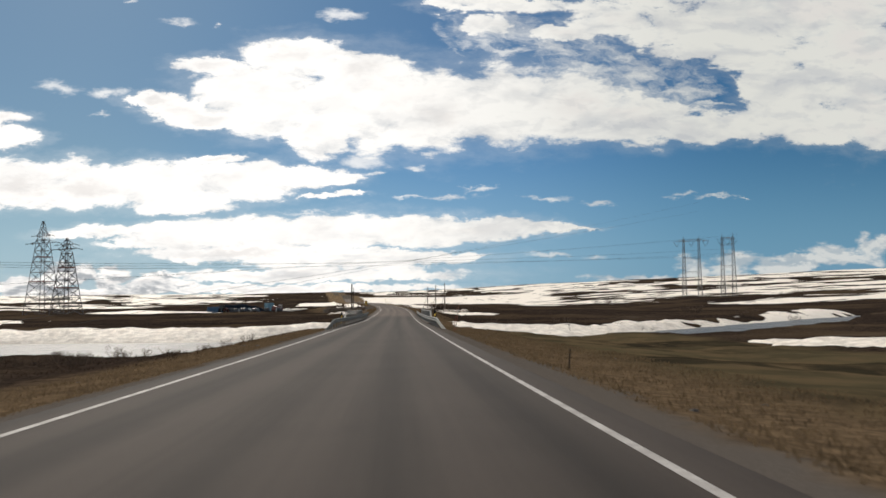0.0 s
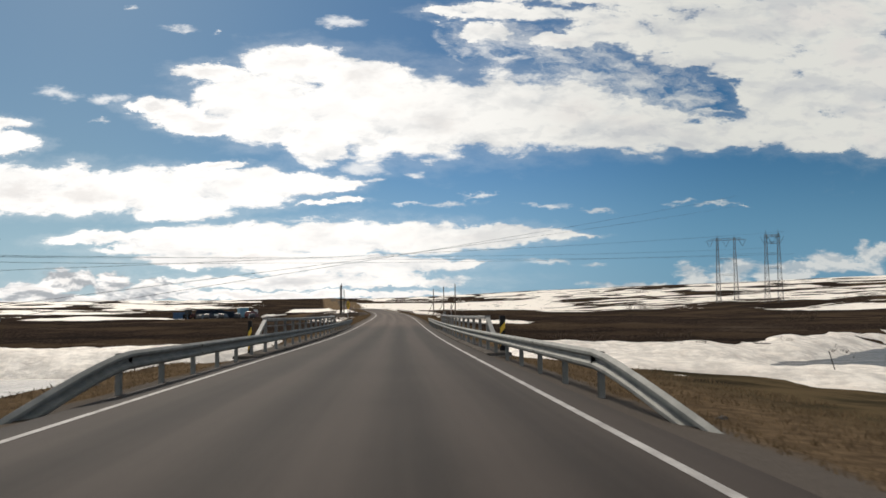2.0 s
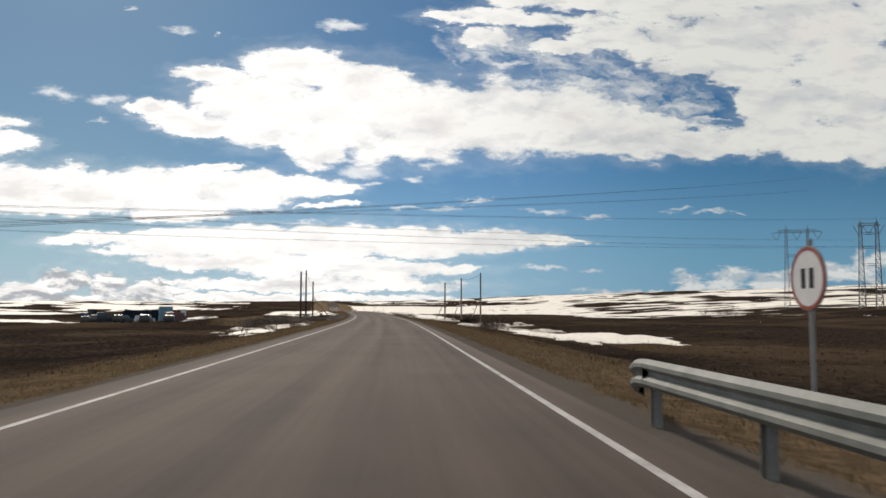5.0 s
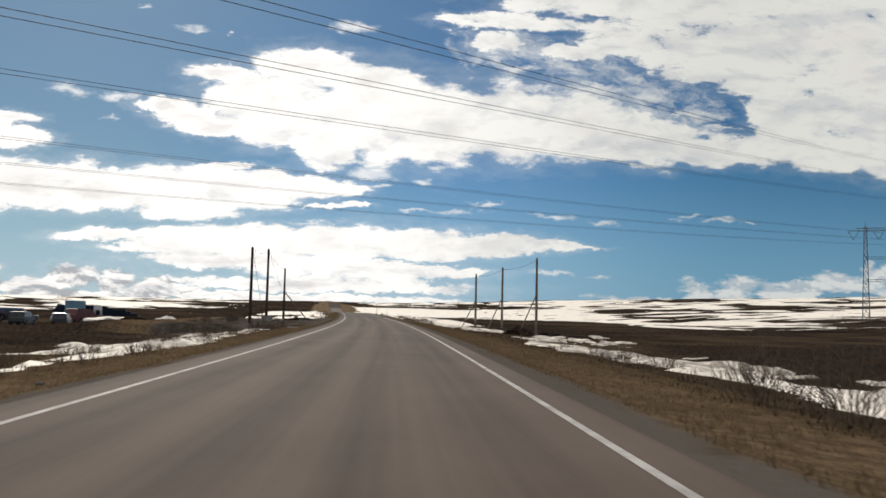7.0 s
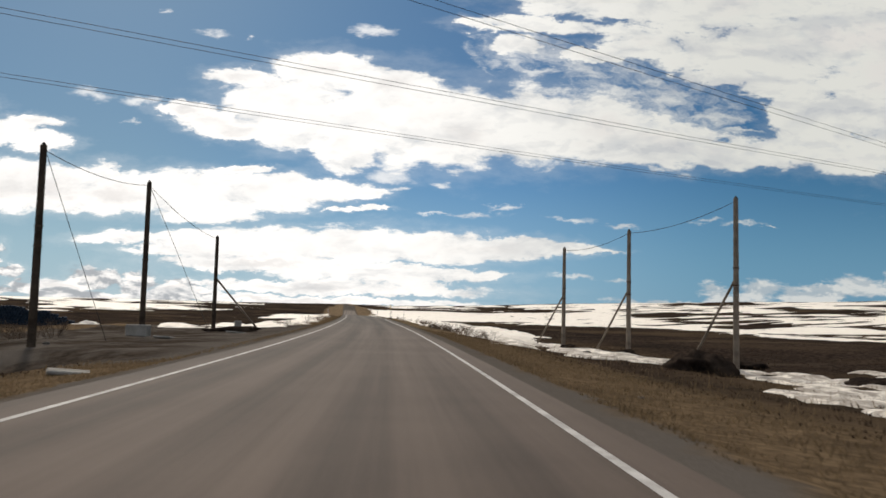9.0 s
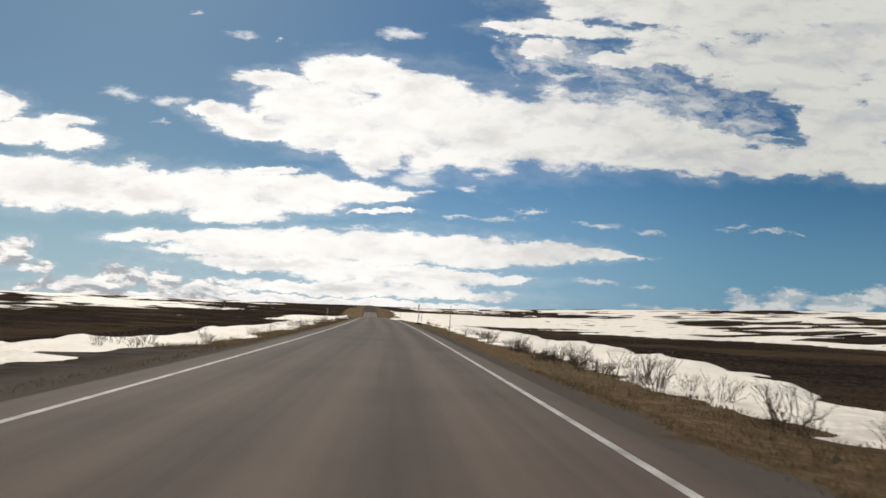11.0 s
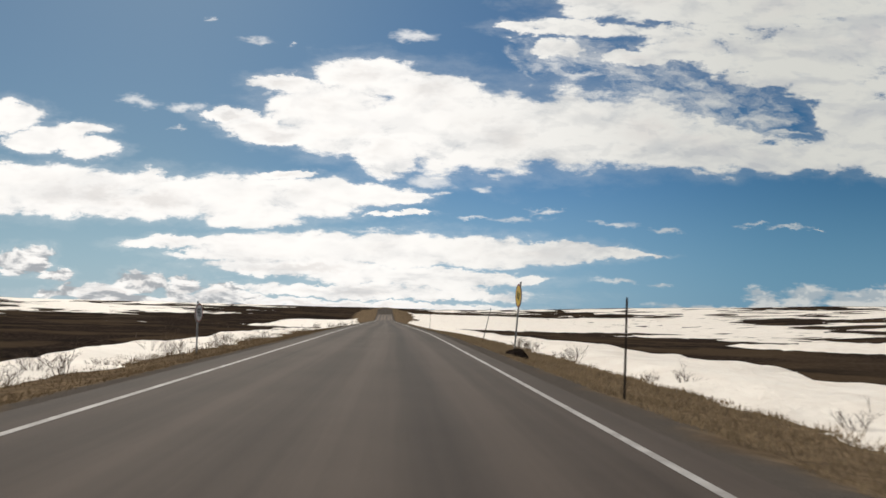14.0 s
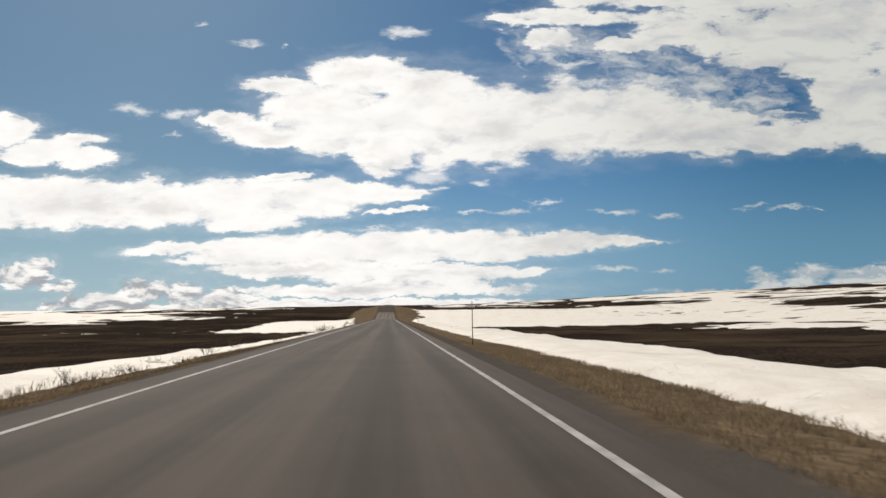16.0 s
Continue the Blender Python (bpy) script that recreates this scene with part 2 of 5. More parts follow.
def waves(x, y, size, seed):
    """Smooth noise in -1..1 out of a few turned sine waves."""
    rng = np.random.RandomState(seed)
    total = np.zeros(np.broadcast(np.asarray(x), np.asarray(y)).shape)
    for k in range(7):
        a, p, f = rng.uniform(0, 2 * math.pi), rng.uniform(0, 2 * math.pi), rng.uniform(0.6, 1.7) / size
        total = total + np.sin((np.cos(a) * x + np.sin(a) * y) * f * 2 * math.pi + p)
    return total / 3.2


def stream_y(l):
    """The stream's middle: square under the bridge, then away to the right."""
    l = np.asarray(l, float)
    return 103 + 1.2 * np.clip(l - 30, 0, 90) - 0.12 * np.clip(l, -80, 0) - 9.0 * ramp(-l, 7, 20)


def ground_z(y, l):
    """Height of the ground at the way y and l metres to the right of the road's middle."""
    y, l = np.asarray(y, float), np.asarray(l, float)
    z = road_z(y) - 0.04
    side = np.abs(l)
    front = 272.0 + 0.9 * waves(l, 0 * l, 9, 31)
    lot = np.where(l > 0, 0.6 * (1 - ramp(y, 22, 60)), 1.3 * ramp(y - front, -0.9, 0.9) * (1 - ramp(y, 322, 336)) * (1 - ramp(side, 26, 34)))
    right = 0.16 * ramp(side, 4.3, 5.4) + 1.1 * np.clip((side - 4.8) / 12.5, 0, 1)
    left = 0.16 * ramp(side, 4.3, 5.4) + 0.85 * np.clip((side - 4.8) / 10.0, 0, 1)
    z = z - np.where(l > 0, right, left) * (1 - 0.55 * lot)
    z = z + 0.13 * waves(y, l, 9, 3) * ramp(side, 8, 16) + 0.035 * waves(y, l, 2.2, 4) * ramp(side, 5.5, 8) + 0.07 * waves(y, l, 3.6, 32) * ramp(side, 9, 14) * (1 - lot)
    z = z + 0.6 * waves(y, l, 60, 5) * ramp(side, 25, 120)
    # the yard lies in a hollow that does not climb with the road
    z = z - (0.3 * ramp(y, 222, 250) * ramp(-l, 8, 13) * (1 - ramp(y - front, -0.9, 0.9)) + (0.35 * ramp(y, 276, 296) + 1.15 * ramp(y, 315, 362)) * ramp(-l, 18, 30) * (1 - ramp(y, 430, 560))) * (l < 0)
    # the stream bed under the bridge
    off = y - stream_y(l)
    z = z - 0.8 * ramp(y, 34, 58) * (1 - ramp(y, 84, 100)) * ramp(-l, 8, 15)
    snowed = 0.72 * (ramp(l, 5.5, 8.5) - ramp(l, 21, 29))
    z = z - 2.5 * (1 - snowed) * (1 - ramp(np.abs(off), np.where(off > 0, 5.5 - 4.0 * ramp(l, 8, 16), 5.5 + 6.0 * ramp(l, 22, 34) + 7.0 * ramp(-l, 8, 18)), np.where(off > 0, 15.0 + 3.0 * ramp(l, 8, 20), 15.0 + 6.0 * ramp(l, 22, 34) + 15.0 * ramp(-l, 8, 18)))) * ramp(side, 4.6, 8.0)
    z = z - 2.5 * (1 - ramp(np.abs(y - 102), 12, 17)) * (1 - ramp(side, 4.6, 8.0))
    # beyond the long straight the road climbs a hill on a bank of fill
    z = z - ramp(y, 440, 540) * (1 - ramp(y, 690, 760)) * (1 - ramp(side, 120, 320)) * np.where(l > 0, 0.4, 1.4) * ramp(side, 5.0, 13)
    z = z - ramp(y, 745, 850) * (1 - ramp(y, 985, 1080)) * (1 - ramp(side, 160, 400)) * 2.2 * ramp(side, 7.0, 22)
    # far slopes
    z = z + 0.036 * np.clip(l - 120, 0, 1900) + 0.004 * np.clip(-l - 150, 0, 2200) + 0.015 * np.clip(y - 850, 0, 2600)
    z = z + 3.0 * waves(y, l, 700, 6) * ramp(side + np.abs(y - 250), 500, 1500)
    return z


def snow_depth(y, l):
    """Thickness of the lying snow; below zero where there is none."""
    y, l = np.asarray(y, float), np.asarray(l, float)
    side = np.abs(l)
    n = 0.5 * waves(y, l, 14, 11) + 0.35 * waves(y, l, 5, 12) + 0.25 * waves(y, l, 2, 13)
    # drifts on the far slopes lie in long streaks
    far = np.sin((0.30 * l + y) / 44.0 + 2.0 * waves(y, l, 210, 14)) + 0.8 * waves(y, 0.5 * l, 90, 15) + 0.30 * waves(y, 0.5 * l, 33, 17) + 0.12 * n
    later = ramp(y + 22 * waves(y, l, 70, 18), 300, 365)
    bands = np.sin((0.10 * l + y) / 15.0 + 1.3 * waves(y, l, 160, 19)) + 0.7 * waves(0.3 * l, y, 26, 20)
    far = np.where(l > 0, far + later * (1 - ramp(y, 560, 640)) * (1 - ramp(l, 170, 320)) * (0.9 * bands - 0.25 * far), far)
    right_bias = (1.05 - 3.3 * (1 - ramp(l, 100, 165))) * (1 - later) + (-0.75 - 1.7 * (ramp(l, 18, 24) - ramp(l, 45, 75)) + 1.15 * ramp(l, 150, 300) + 0.5 * ramp(l, 400, 700) * (1 - 0.8 * ramp(y, 500, 600)) - 0.25 * ramp(y, 380, 440) + 0.3 * ramp(y, 520, 600)) * later
    onward = ramp(y, 400, 520)
    left_bias = 0.45 - 3.3 * (1 - ramp(-l, 190 - 95 * onward, 340 - 150 * onward)) * (1 - 0.35 * ramp(y, 560, 760))
    bias = np.where(l > 0, right_bias, left_bias)
    d = 0.40 * (far + bias)
    d = np.where(side > 22, d, np.minimum(d, -0.3))
    # rims wander, so that no drift has straight sides
    grow = ramp(side, 8.5, 13.0)
    yw = y + 5.0 * waves(y, l, 26, 21) + 2.0 * waves(y, l, 8, 22)
    lw = l + grow * (1.9 * waves(y, l, 17, 23) + 0.8 * waves(y, l, 6, 24)) + (1 - grow) * 0.35 * waves(y, l, 7, 25)

    def band(inside, rough, thick=0.42):
        inside = np.clip(inside, -1.5, 1.0)
        return np.where(inside > 0, inside * thick, inside * 0.42) + rough * 0.4 * n * ramp(inside, -1.3, -0.3)

    def patch(y0, y1, l0, l1, rough=0.5, thick=0.42, soft=2.0):
        a = 1 - np.abs(yw - (y0 + y1) / 2) / ((y1 - y0) / 2)
        b = 1 - np.abs(lw - (l0 + l1) / 2) / ((l1 - l0) / 2)
        a, b = a * (y1 - y0) / 2 / 5.0, b * (l1 - l0) / 2 / soft
        both = np.minimum(a, b) - 0.35 * np.exp(-np.abs(a - b) * 1.5)
        if l1 - l0 > 17:
            ring = np.hypot((yw - (y0 + y1) / 2) / (y1 - y0), (lw - (l0 + l1) / 2 + 4 * waves(y, l, 30, 28)) / (l1 - l0)) * 2
            both = (1.1 - ring) * min(y1 - y0, l1 - l0) / 5.0
        return np.minimum(band(both, rough, thick), thick + 0.06)

    for b in ((318, 560, -11.8, -7.2, 0.35), (314, 348, 9.0, 15.5, 0.6), (338, 396, 7.1, 20.5, 0.2), (386, 600, 7.9, 20.5, 0.2), (294, 332, 8.2, 12.6, 0.6, 0.25),
              (40, 62, 28, 45, 0.7, 0.3), (199, 223, 12, 24, 0.5, 0.25), (222, 250, 11, 20.5, 1.3, 0.10), (264, 288, 15.0, 23, 1.7, 0.07), (286, 318, 11.5, 17.5, 1.3, 0.10), (203, 236, -11.6, -8.8, 0.9, 0.22), (222, 263, -15.5, -8.8, 1.0, 0.22), (300, 324, -15.5, -11.0, 1.0, 0.12),
              (432, 520, 50, 150, 0.8), (148, 188, -155, -72, 0.8), (300, 330, -110, -62, 0.7)):
        d = np.maximum(d, patch(*b))
    # the white field right of the hill, and the drift below it on the other side
    hill = np.minimum(np.minimum((yw - 640) / 8, (985 - yw) / 8), np.minimum((lw - 9.5 - 8.5 * ramp(y, 720, 860)) / 2, (190 - lw + 0.25 * (y - 800)) / 9))
    d = np.maximum(d, band(hill, 0.2))
    low = np.minimum(np.minimum((yw - 650) / 8, (815 - yw) / 8), np.minimum((-9.5 - lw - 5 * ramp(y, 700, 800)) / 2, (44 + lw) / 4))
    d = np.maximum(d, band(low, 0.3))
    # along the stream
    off = y - stream_y(l) + 1.5 * waves(y, l, 12, 26)
    bank = np.minimum((off - 6.5 + 3.0 * ramp(l, 8, 16)) / 2.0, (18 + 4 * waves(l, 0 * l, 34, 16) + 2.5 * waves(l, y, 9, 27) - off) / 3.5)
    bank = np.minimum(bank, np.minimum((side - 8.5) / 2.0, np.where(l > 0, (120 - l) / 6, (70 + l) / 6)))
    d = np.maximum(d, band(bank, 0.5, 0.3))
    over = np.minimum(np.minimum((yw - 81 - 0.65 * np.clip(l - 13, 0, 20)) / 3, (121 - yw) / 3), np.minimum((l - 8.0) / 1.5, (28.0 - lw) / 3))
    d = np.maximum(d, band(over, 0.3, 0.3))
    d = np.where(side < 6.5, -0.5, d)
    return np.clip(d, -0.35, 0.55) * np.where(d > 0, 1 - 0.6 * ramp(side, 40, 110), 1)


# ---- materials ----
def material(name, rough=0.8, metal=0.0):
    m = bpy.data.materials.new(name)
    m.use_nodes = True
    t = m.node_tree
    b = t.nodes["Principled BSDF"]
    b.inputs["Roughness"].default_value, b.inputs["Metallic"].default_value = rough, metal
    b.inputs["Specular IOR Level"].default_value = 0.5 if rough < 0.58 else 0.12 if rough < 0.85 else 0.0
    place = t.nodes.new("ShaderNodeTexCoord").outputs["Object"]
    return m, t, b, place


def bumpy(t, b, height, strength, distance):
    n = t.nodes.new("ShaderNodeBump")
    n.inputs["Strength"].default_value, n.inputs["Distance"].default_value = strength, distance
    link(t, height, n.inputs["Height"])
    link(t, n.outputs[0], b.inputs["Normal"])


def mottled(name, dark, light, scale, rough=0.8, metal=0.0, fine=20.0, bump=0.3, depth=0.01):
    """Two colours mixed by coarse and fine noise, with relief."""
    m, t, b, place = material(name, rough, metal)
    a, _ = noise_tex(t, place, scale, 5, 0.6)
    f, _ = noise_tex(t, place, scale * fine, 3, 0.6)
    k = math_node(t, "ADD", math_node(t, "MULTIPLY", a, 0.65), math_node(t, "MULTIPLY", f, 0.35))
    link(t, mixed(t, smooth(t, k, 0.33, 0.67), dark, light), b.inputs["Base Color"])
    if bump:
        bumpy(t, b, f, bump, depth)
    return m


def asphalt_material():
    m, t, b, place = material("asphalt", 0.84)
    part = t.nodes.new("ShaderNodeSeparateXYZ")
    uvm = t.nodes.new("ShaderNodeUVMap")
    uvm.uv_map = "lane"
    link(t, uvm.outputs[0], part.inputs[0])
    across = part.outputs[0]
    stretched = vec(t, "MULTIPLY", uvm.outputs[0], (1.0, 0.012, 1.0))
    s, _ = noise_tex(t, stretched, 1.3, 4, 0.6)
    p, _ = noise_tex(t, place, 0.22, 4, 0.6)
    g, _ = noise_tex(t, place, 90.0, 2, 0.7)
    tracks = math_node(t, "MULTIPLY", math_node(t, "COSINE", math_node(t, "MULTIPLY", math_node(t, "ADD", across, -0.1), 3.9)), 0.5)
    k = math_node(t, "ADD", math_node(t, "MULTIPLY", s, 0.85), math_node(t, "MULTIPLY", p, 0.35))
    # beyond the bridge the surface is paler and its wheel tracks fainter
    past_bridge = smooth(t, part.outputs[1], 126.0, 152.0)
    k = math_node(t, "ADD", k, math_node(t, "MULTIPLY", tracks, math_node(t, "SUBTRACT", 0.34, math_node(t, "MULTIPLY", past_bridge, 0.17))))
    base = mixed(t, smooth(t, k, 0.25, 0.9), (0.0160, 0.0122, 0.0100), (0.0515, 0.0405, 0.0340))
    base = mixed(t, math_node(t, "MULTIPLY", smooth(t, g, 0.55, 0.75), 0.3), base, (0.10, 0.089, 0.080))
    base = mixed(t, past_bridge, base, mixed(t, 1.0, base, (2.2, 2.08, 1.98), "MULTIPLY"))
    base = mixed(t, smooth(t, part.outputs[1], 300.0, 345.0), base, mixed(t, 1.0, base, (0.76, 0.79, 0.80), "MULTIPLY"))
    seam = math_node(t, "MULTIPLY", smooth(t, across, 0.75, 0.95), smooth(t, across, 1.9, 1.3))
    seam = math_node(t, "MULTIPLY", seam, smooth(t, part.outputs[1], 290.0, 340.0))
    base = mixed(t, math_node(t, "MULTIPLY", seam, 0.30), base, (0.030, 0.024, 0.022))
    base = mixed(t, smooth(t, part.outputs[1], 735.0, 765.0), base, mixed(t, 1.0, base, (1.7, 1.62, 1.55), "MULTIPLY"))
    link(t, base, b.inputs["Base Color"])
    bumpy(t, b, g, 0.35, 0.004)
    return m


def ground_material():
    """Heath, dry grass on the banks and gravel by the road; the banks are told by the lane map."""
    m, t, b, place = material("tundra_ground", 0.95)
    uvm = t.nodes.new("ShaderNodeUVMap")
    uvm.uv_map = "lane"
    part = t.nodes.new("ShaderNodeSeparateXYZ")
    link(t, uvm.outputs[0], part.inputs[0])
    l, way = part.outputs[0], part.outputs[1]
    n1, _ = noise_tex(t, place, 0.35, 5, 0.6)
    n2, _ = noise_tex(t, place, 3.0, 4, 0.65)
    n3, _ = noise_tex(t, place, 0.03, 4, 0.55)
    n4, _ = noise_tex(t, place, 70.0, 3, 0.65)
    heath = mixed(t, smooth(t, n2, 0.35, 0.7), (0.016, 0.0120, 0.0098), (0.052, 0.0380, 0.0295))
    heath = mixed(t, math_node(t, "MULTIPLY", smooth(t, n3, 0.45, 0.65), 0.65), heath, (0.082, 0.058, 0.036))
    n5, _ = noise_tex(t, vec(t, "MULTIPLY", place, (0.35, 1.0, 1.0)), 0.09, 5, 0.6)
    heath = mixed(t, math_node(t, "MULTIPLY", smooth(t, n5, 0.52, 0.66), 0.7), heath, (0.014, 0.0125, 0.0115))
    heath = mixed(t, math_node(t, "MULTIPLY", smooth(t, n5, 0.42, 0.30), 0.45), heath, (0.10, 0.078, 0.056))
    grass = mixed(t, smooth(t, n2, 0.3, 0.7), (0.066, 0.047, 0.030), (0.148, 0.104, 0.063))
    grass = mixed(t, math_node(t, "MULTIPLY", smooth(t, n1, 0.52, 0.68), 0.6), grass, (0.056, 0.040, 0.027))
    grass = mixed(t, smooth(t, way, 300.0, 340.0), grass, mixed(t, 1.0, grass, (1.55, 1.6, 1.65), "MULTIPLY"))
    gravel = mixed(t, smooth(t, n4, 0.3, 0.7), (0.062, 0.054, 0.047), (0.128, 0.112, 0.098))
    side = math_node(t, "ABSOLUTE", l)
    trodden = math_node(t, "MULTIPLY", smooth(t, l, -4.5, -7.5), math_node(t, "MULTIPLY", smooth(t, way, 266.0, 269.0), smooth(t, n1, 0.36, 0.60)))
    gravel = mixed(t, trodden, gravel, mixed(t, smooth(t, n2, 0.35, 0.7), (0.030, 0.024, 0.019), (0.062, 0.049, 0.039)))
    edge = math_node(t, "ADD", side, math_node(t, "MULTIPLY", math_node(t, "SUBTRACT", n1, 0.5), 2.2))
    # open gravel lots beside the road
    lot_b = math_node(t, "MULTIPLY", smooth(t, l, -3.0, -5.0), math_node(t, "MULTIPLY", smooth(t, way, 268.5, 271.0), smooth(t, way, 334.0, 322.0)))
    wide = math_node(t, "MULTIPLY", lot_b, 16.0)
    meadow = math_node(t, "MULTIPLY", smooth(t, l, 4.0, 7.0), smooth(t, way, 112.0, 84.0))
    soft = math_node(t, "SUBTRACT", edge, math_node(t, "MULTIPLY", meadow, 17.0))
    edge = math_node(t, "SUBTRACT", edge, wide)
    soft = math_node(t, "SUBTRACT", soft, math_node(t, "MULTIPLY", smooth(t, way, 720.0, 760.0), 9.0))
    soft = math_node(t, "MINIMUM", soft, edge)
    sedge = mixed(t, smooth(t, n5, 0.40, 0.60), (0.075, 0.062, 0.036), (0.026, 0.022, 0.015))
    grass = mixed(t, math_node(t, "MULTIPLY", meadow, smooth(t, edge, 6.5, 9.5)), grass, mixed(t, smooth(t, n1, 0.40, 0.62), sedge, (0.095, 0.070, 0.040)))
    c = mixed(t, smooth(t, soft, 7.2, 11.0), grass, heath)
    c = mixed(t, smooth(t, edge, 4.9, 4.2), c, gravel)
    link(t, c, b.inputs["Base Color"])
    bumpy(t, b, math_node(t, "ADD", n2, math_node(t, "MULTIPLY", n4, 0.12)), 0.6, 0.07)
    return m


def snow_material():
    """Old wet snow: granular, with dirty patches and blown-in litter."""
    m, t, b, place = material("old_snow", 0.65)
    n0, _ = noise_tex(t, place, 0.16, 5, 0.6)
    n1, _ = noise_tex(t, vec(t, "MULTIPLY", place, (1.0, 0.45, 1.0)), 0.9, 5, 0.6)
    n2, _ = noise_tex(t, place, 9.0, 4, 0.65)
    n3, _ = noise_tex(t, place, 2.4, 4, 0.6)
    c = mixed(t, smooth(t, n1, 0.35, 0.75), (0.92, 0.862, 0.775), (0.83, 0.755, 0.665))
    c = mixed(t, math_node(t, "MULTIPLY", smooth(t, n0, 0.52, 0.72), 0.45), c, (0.62, 0.56, 0.49))
    litter = math_node(t, "MULTIPLY", smooth(t, n2, 0.58, 0.74), smooth(t, n3, 0.40, 0.66))
    c = mixed(t, math_node(t, "MULTIPLY", litter, 0.7), c, (0.24, 0.20, 0.165))
    # the thin drifts by the yard and the lower bank are half melted and grimy
    uvm = t.nodes.new("ShaderNodeUVMap")
    uvm.uv_map = "lane"
    lane = t.nodes.new("ShaderNodeSeparateXYZ")
    link(t, uvm.outputs[0], lane.inputs[0])
    near = math_node(t, "MULTIPLY", smooth(t, lane.outputs[1], 325.0, 300.0), smooth(t, math_node(t, "ABSOLUTE", lane.outputs[0]), 60.0, 40.0))
    near = math_node(t, "MULTIPLY", near, smooth(t, lane.outputs[1], 216.0, 230.0))
    n4, _ = noise_tex(t, place, 1.1, 7, 0.68)
    banks = math_node(t, "MULTIPLY", smooth(t, lane.outputs[1], 185.0, 150.0), smooth(t, math_node(t, "ABSOLUTE", lane.outputs[0]), 90.0, 60.0))
    c = mixed(t, math_node(t, "MULTIPLY", banks, math_node(t, "MULTIPLY", smooth(t, n4, 0.36, 0.62), 0.5)), c, (0.34, 0.31, 0.28))
    c = mixed(t, math_node(t, "MULTIPLY", near, math_node(t, "MULTIPLY", smooth(t, n4, 0.34, 0.58), 0.9)), c, (0.25, 0.215, 0.18))
    link(t, c, b.inputs["Base Color"])
    bumpy(t, b, math_node(t, "ADD", math_node(t, "ADD", n1, math_node(t, "MULTIPLY", n3, 0.5)), math_node(t, "MULTIPLY", n2, 0.15)), 0.8, 0.22)
    return m


ASPHALT, GROUND, SNOW = asphalt_material(), ground_material(), snow_material()
PAINT = mottled("road_paint", (0.26, 0.245, 0.23), (0.50, 0.48, 0.46), 1.5, 0.7, fine=30, bump=0.2, depth=0.003)


# ---- mesh helpers ----
def mesh_object(name, verts, faces, mat, smooth_faces=False, parent=None):
    me = bpy.data.meshes.new(name)
    me.from_pydata([tuple(map(float, v)) for v in verts], [], faces)
    me.materials.append(mat)
    if smooth_faces:
        me.polygons.foreach_set("use_smooth", [True] * len(me.polygons))
    me.update()
    ob = new(name, me)
    if parent:
        ob.parent = parent
    return ob


def sheet(name, ys, ls, height, mat, keep=None, smooth_faces=True):
    """A grid over way and side, with the lane map in metres."""
    gy, gl = np.meshgrid(ys, ls, indexing="ij")
    z = height(gy, gl)
    verts = np.stack([road_x(gy) + gl, gy, z], -1).reshape(-1, 3)
    n, k = len(ys), len(ls)
    index = np.arange(n * k).reshape(n, k)
    quads = np.stack([index[:-1, :-1], index[:-1, 1:], index[1:, 1:], index[1:, :-1]], -1).reshape(-1, 4)
    if keep is not None:
        ok = keep(gy, gl).reshape(-1)
        quads = quads[ok[quads].any(1)]
        used = np.unique(quads)
        back = np.full(n * k, -1)
        back[used] = np.arange(len(used))
        quads, verts = back[quads], verts[used]
        gy, gl = gy.reshape(-1)[used], gl.reshape(-1)[used]
    me = bpy.data.meshes.new(name)
    me.from_pydata(verts.tolist(), [], quads.tolist())
    me.materials.append(mat)
    lane = me.uv_layers.new(name="lane")
    loops = np.empty(len(me.loops), dtype=np.int32)
    me.loops.foreach_get("vertex_index", loops)
    flat = np.stack([gl.reshape(-1)[loops], gy.reshape(-1)[loops]], -1).astype(np.float32)
    lane.data.foreach_set("uv", flat.reshape(-1))
    if smooth_faces:
        me.polygons.foreach_set("use_smooth", [True] * len(me.polygons))
    me.update()
    return new(name, me)


def steps(*spans):
    """Numbers along spans of (start, end, step), each joined to the next."""
    out = []
    for a, b, s in spans:
        out.extend(np.arange(a, b - 1e-6, s))
    out.append(spans[-1][1])
    return np.array(out)


def growing(start, end, first, factor):
    out, step = [start], first
    while out[-1] < end:
        out.append(out[-1] + step)
        step *= factor
    return np.array(out)


# ---- ground, snow, road ----
half = np.concatenate([steps((0, 4.4, 1.1), (4.4, 12, 0.4), (12, 30, 0.8), (30, 60, 1.6))[:-1], growing(60, 3600, 2.2, 1.13)])
sides = np.concatenate([-half[:0:-1], half])
ways = np.concatenate([steps((-60, 480, 1.0), (480, 1010, 4.0))[:-1], growing(1010, 4300, 8, 1.14)])
ways = np.concatenate([np.array([-4000, -2500, -1500, -800, -400, -200, -120, -85]), ways])
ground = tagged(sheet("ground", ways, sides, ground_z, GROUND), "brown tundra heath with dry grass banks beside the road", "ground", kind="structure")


def snow_z(y, l):
    return ground_z(y, l) + snow_depth(y, l)


snow_half = np.concatenate([steps((6.6, 30, 0.45), (30, 70, 1.2))[:-1], growing(70, 2600, 2.0, 1.045)])
snow_sides = np.concatenate([-snow_half[::-1], snow_half])
snow_ways = np.concatenate([steps((-10, 460, 0.9), (460, 1010, 3.0))[:-1], growing(1010, 3400, 6, 1.10)])
snow = tagged(sheet("snow_cover", snow_ways, snow_sides, snow_z, SNOW, keep=lambda y, l: snow_depth(y, l) > -0.2),
              "patches of old white snow lying on the heath", "snow", kind="stuff")


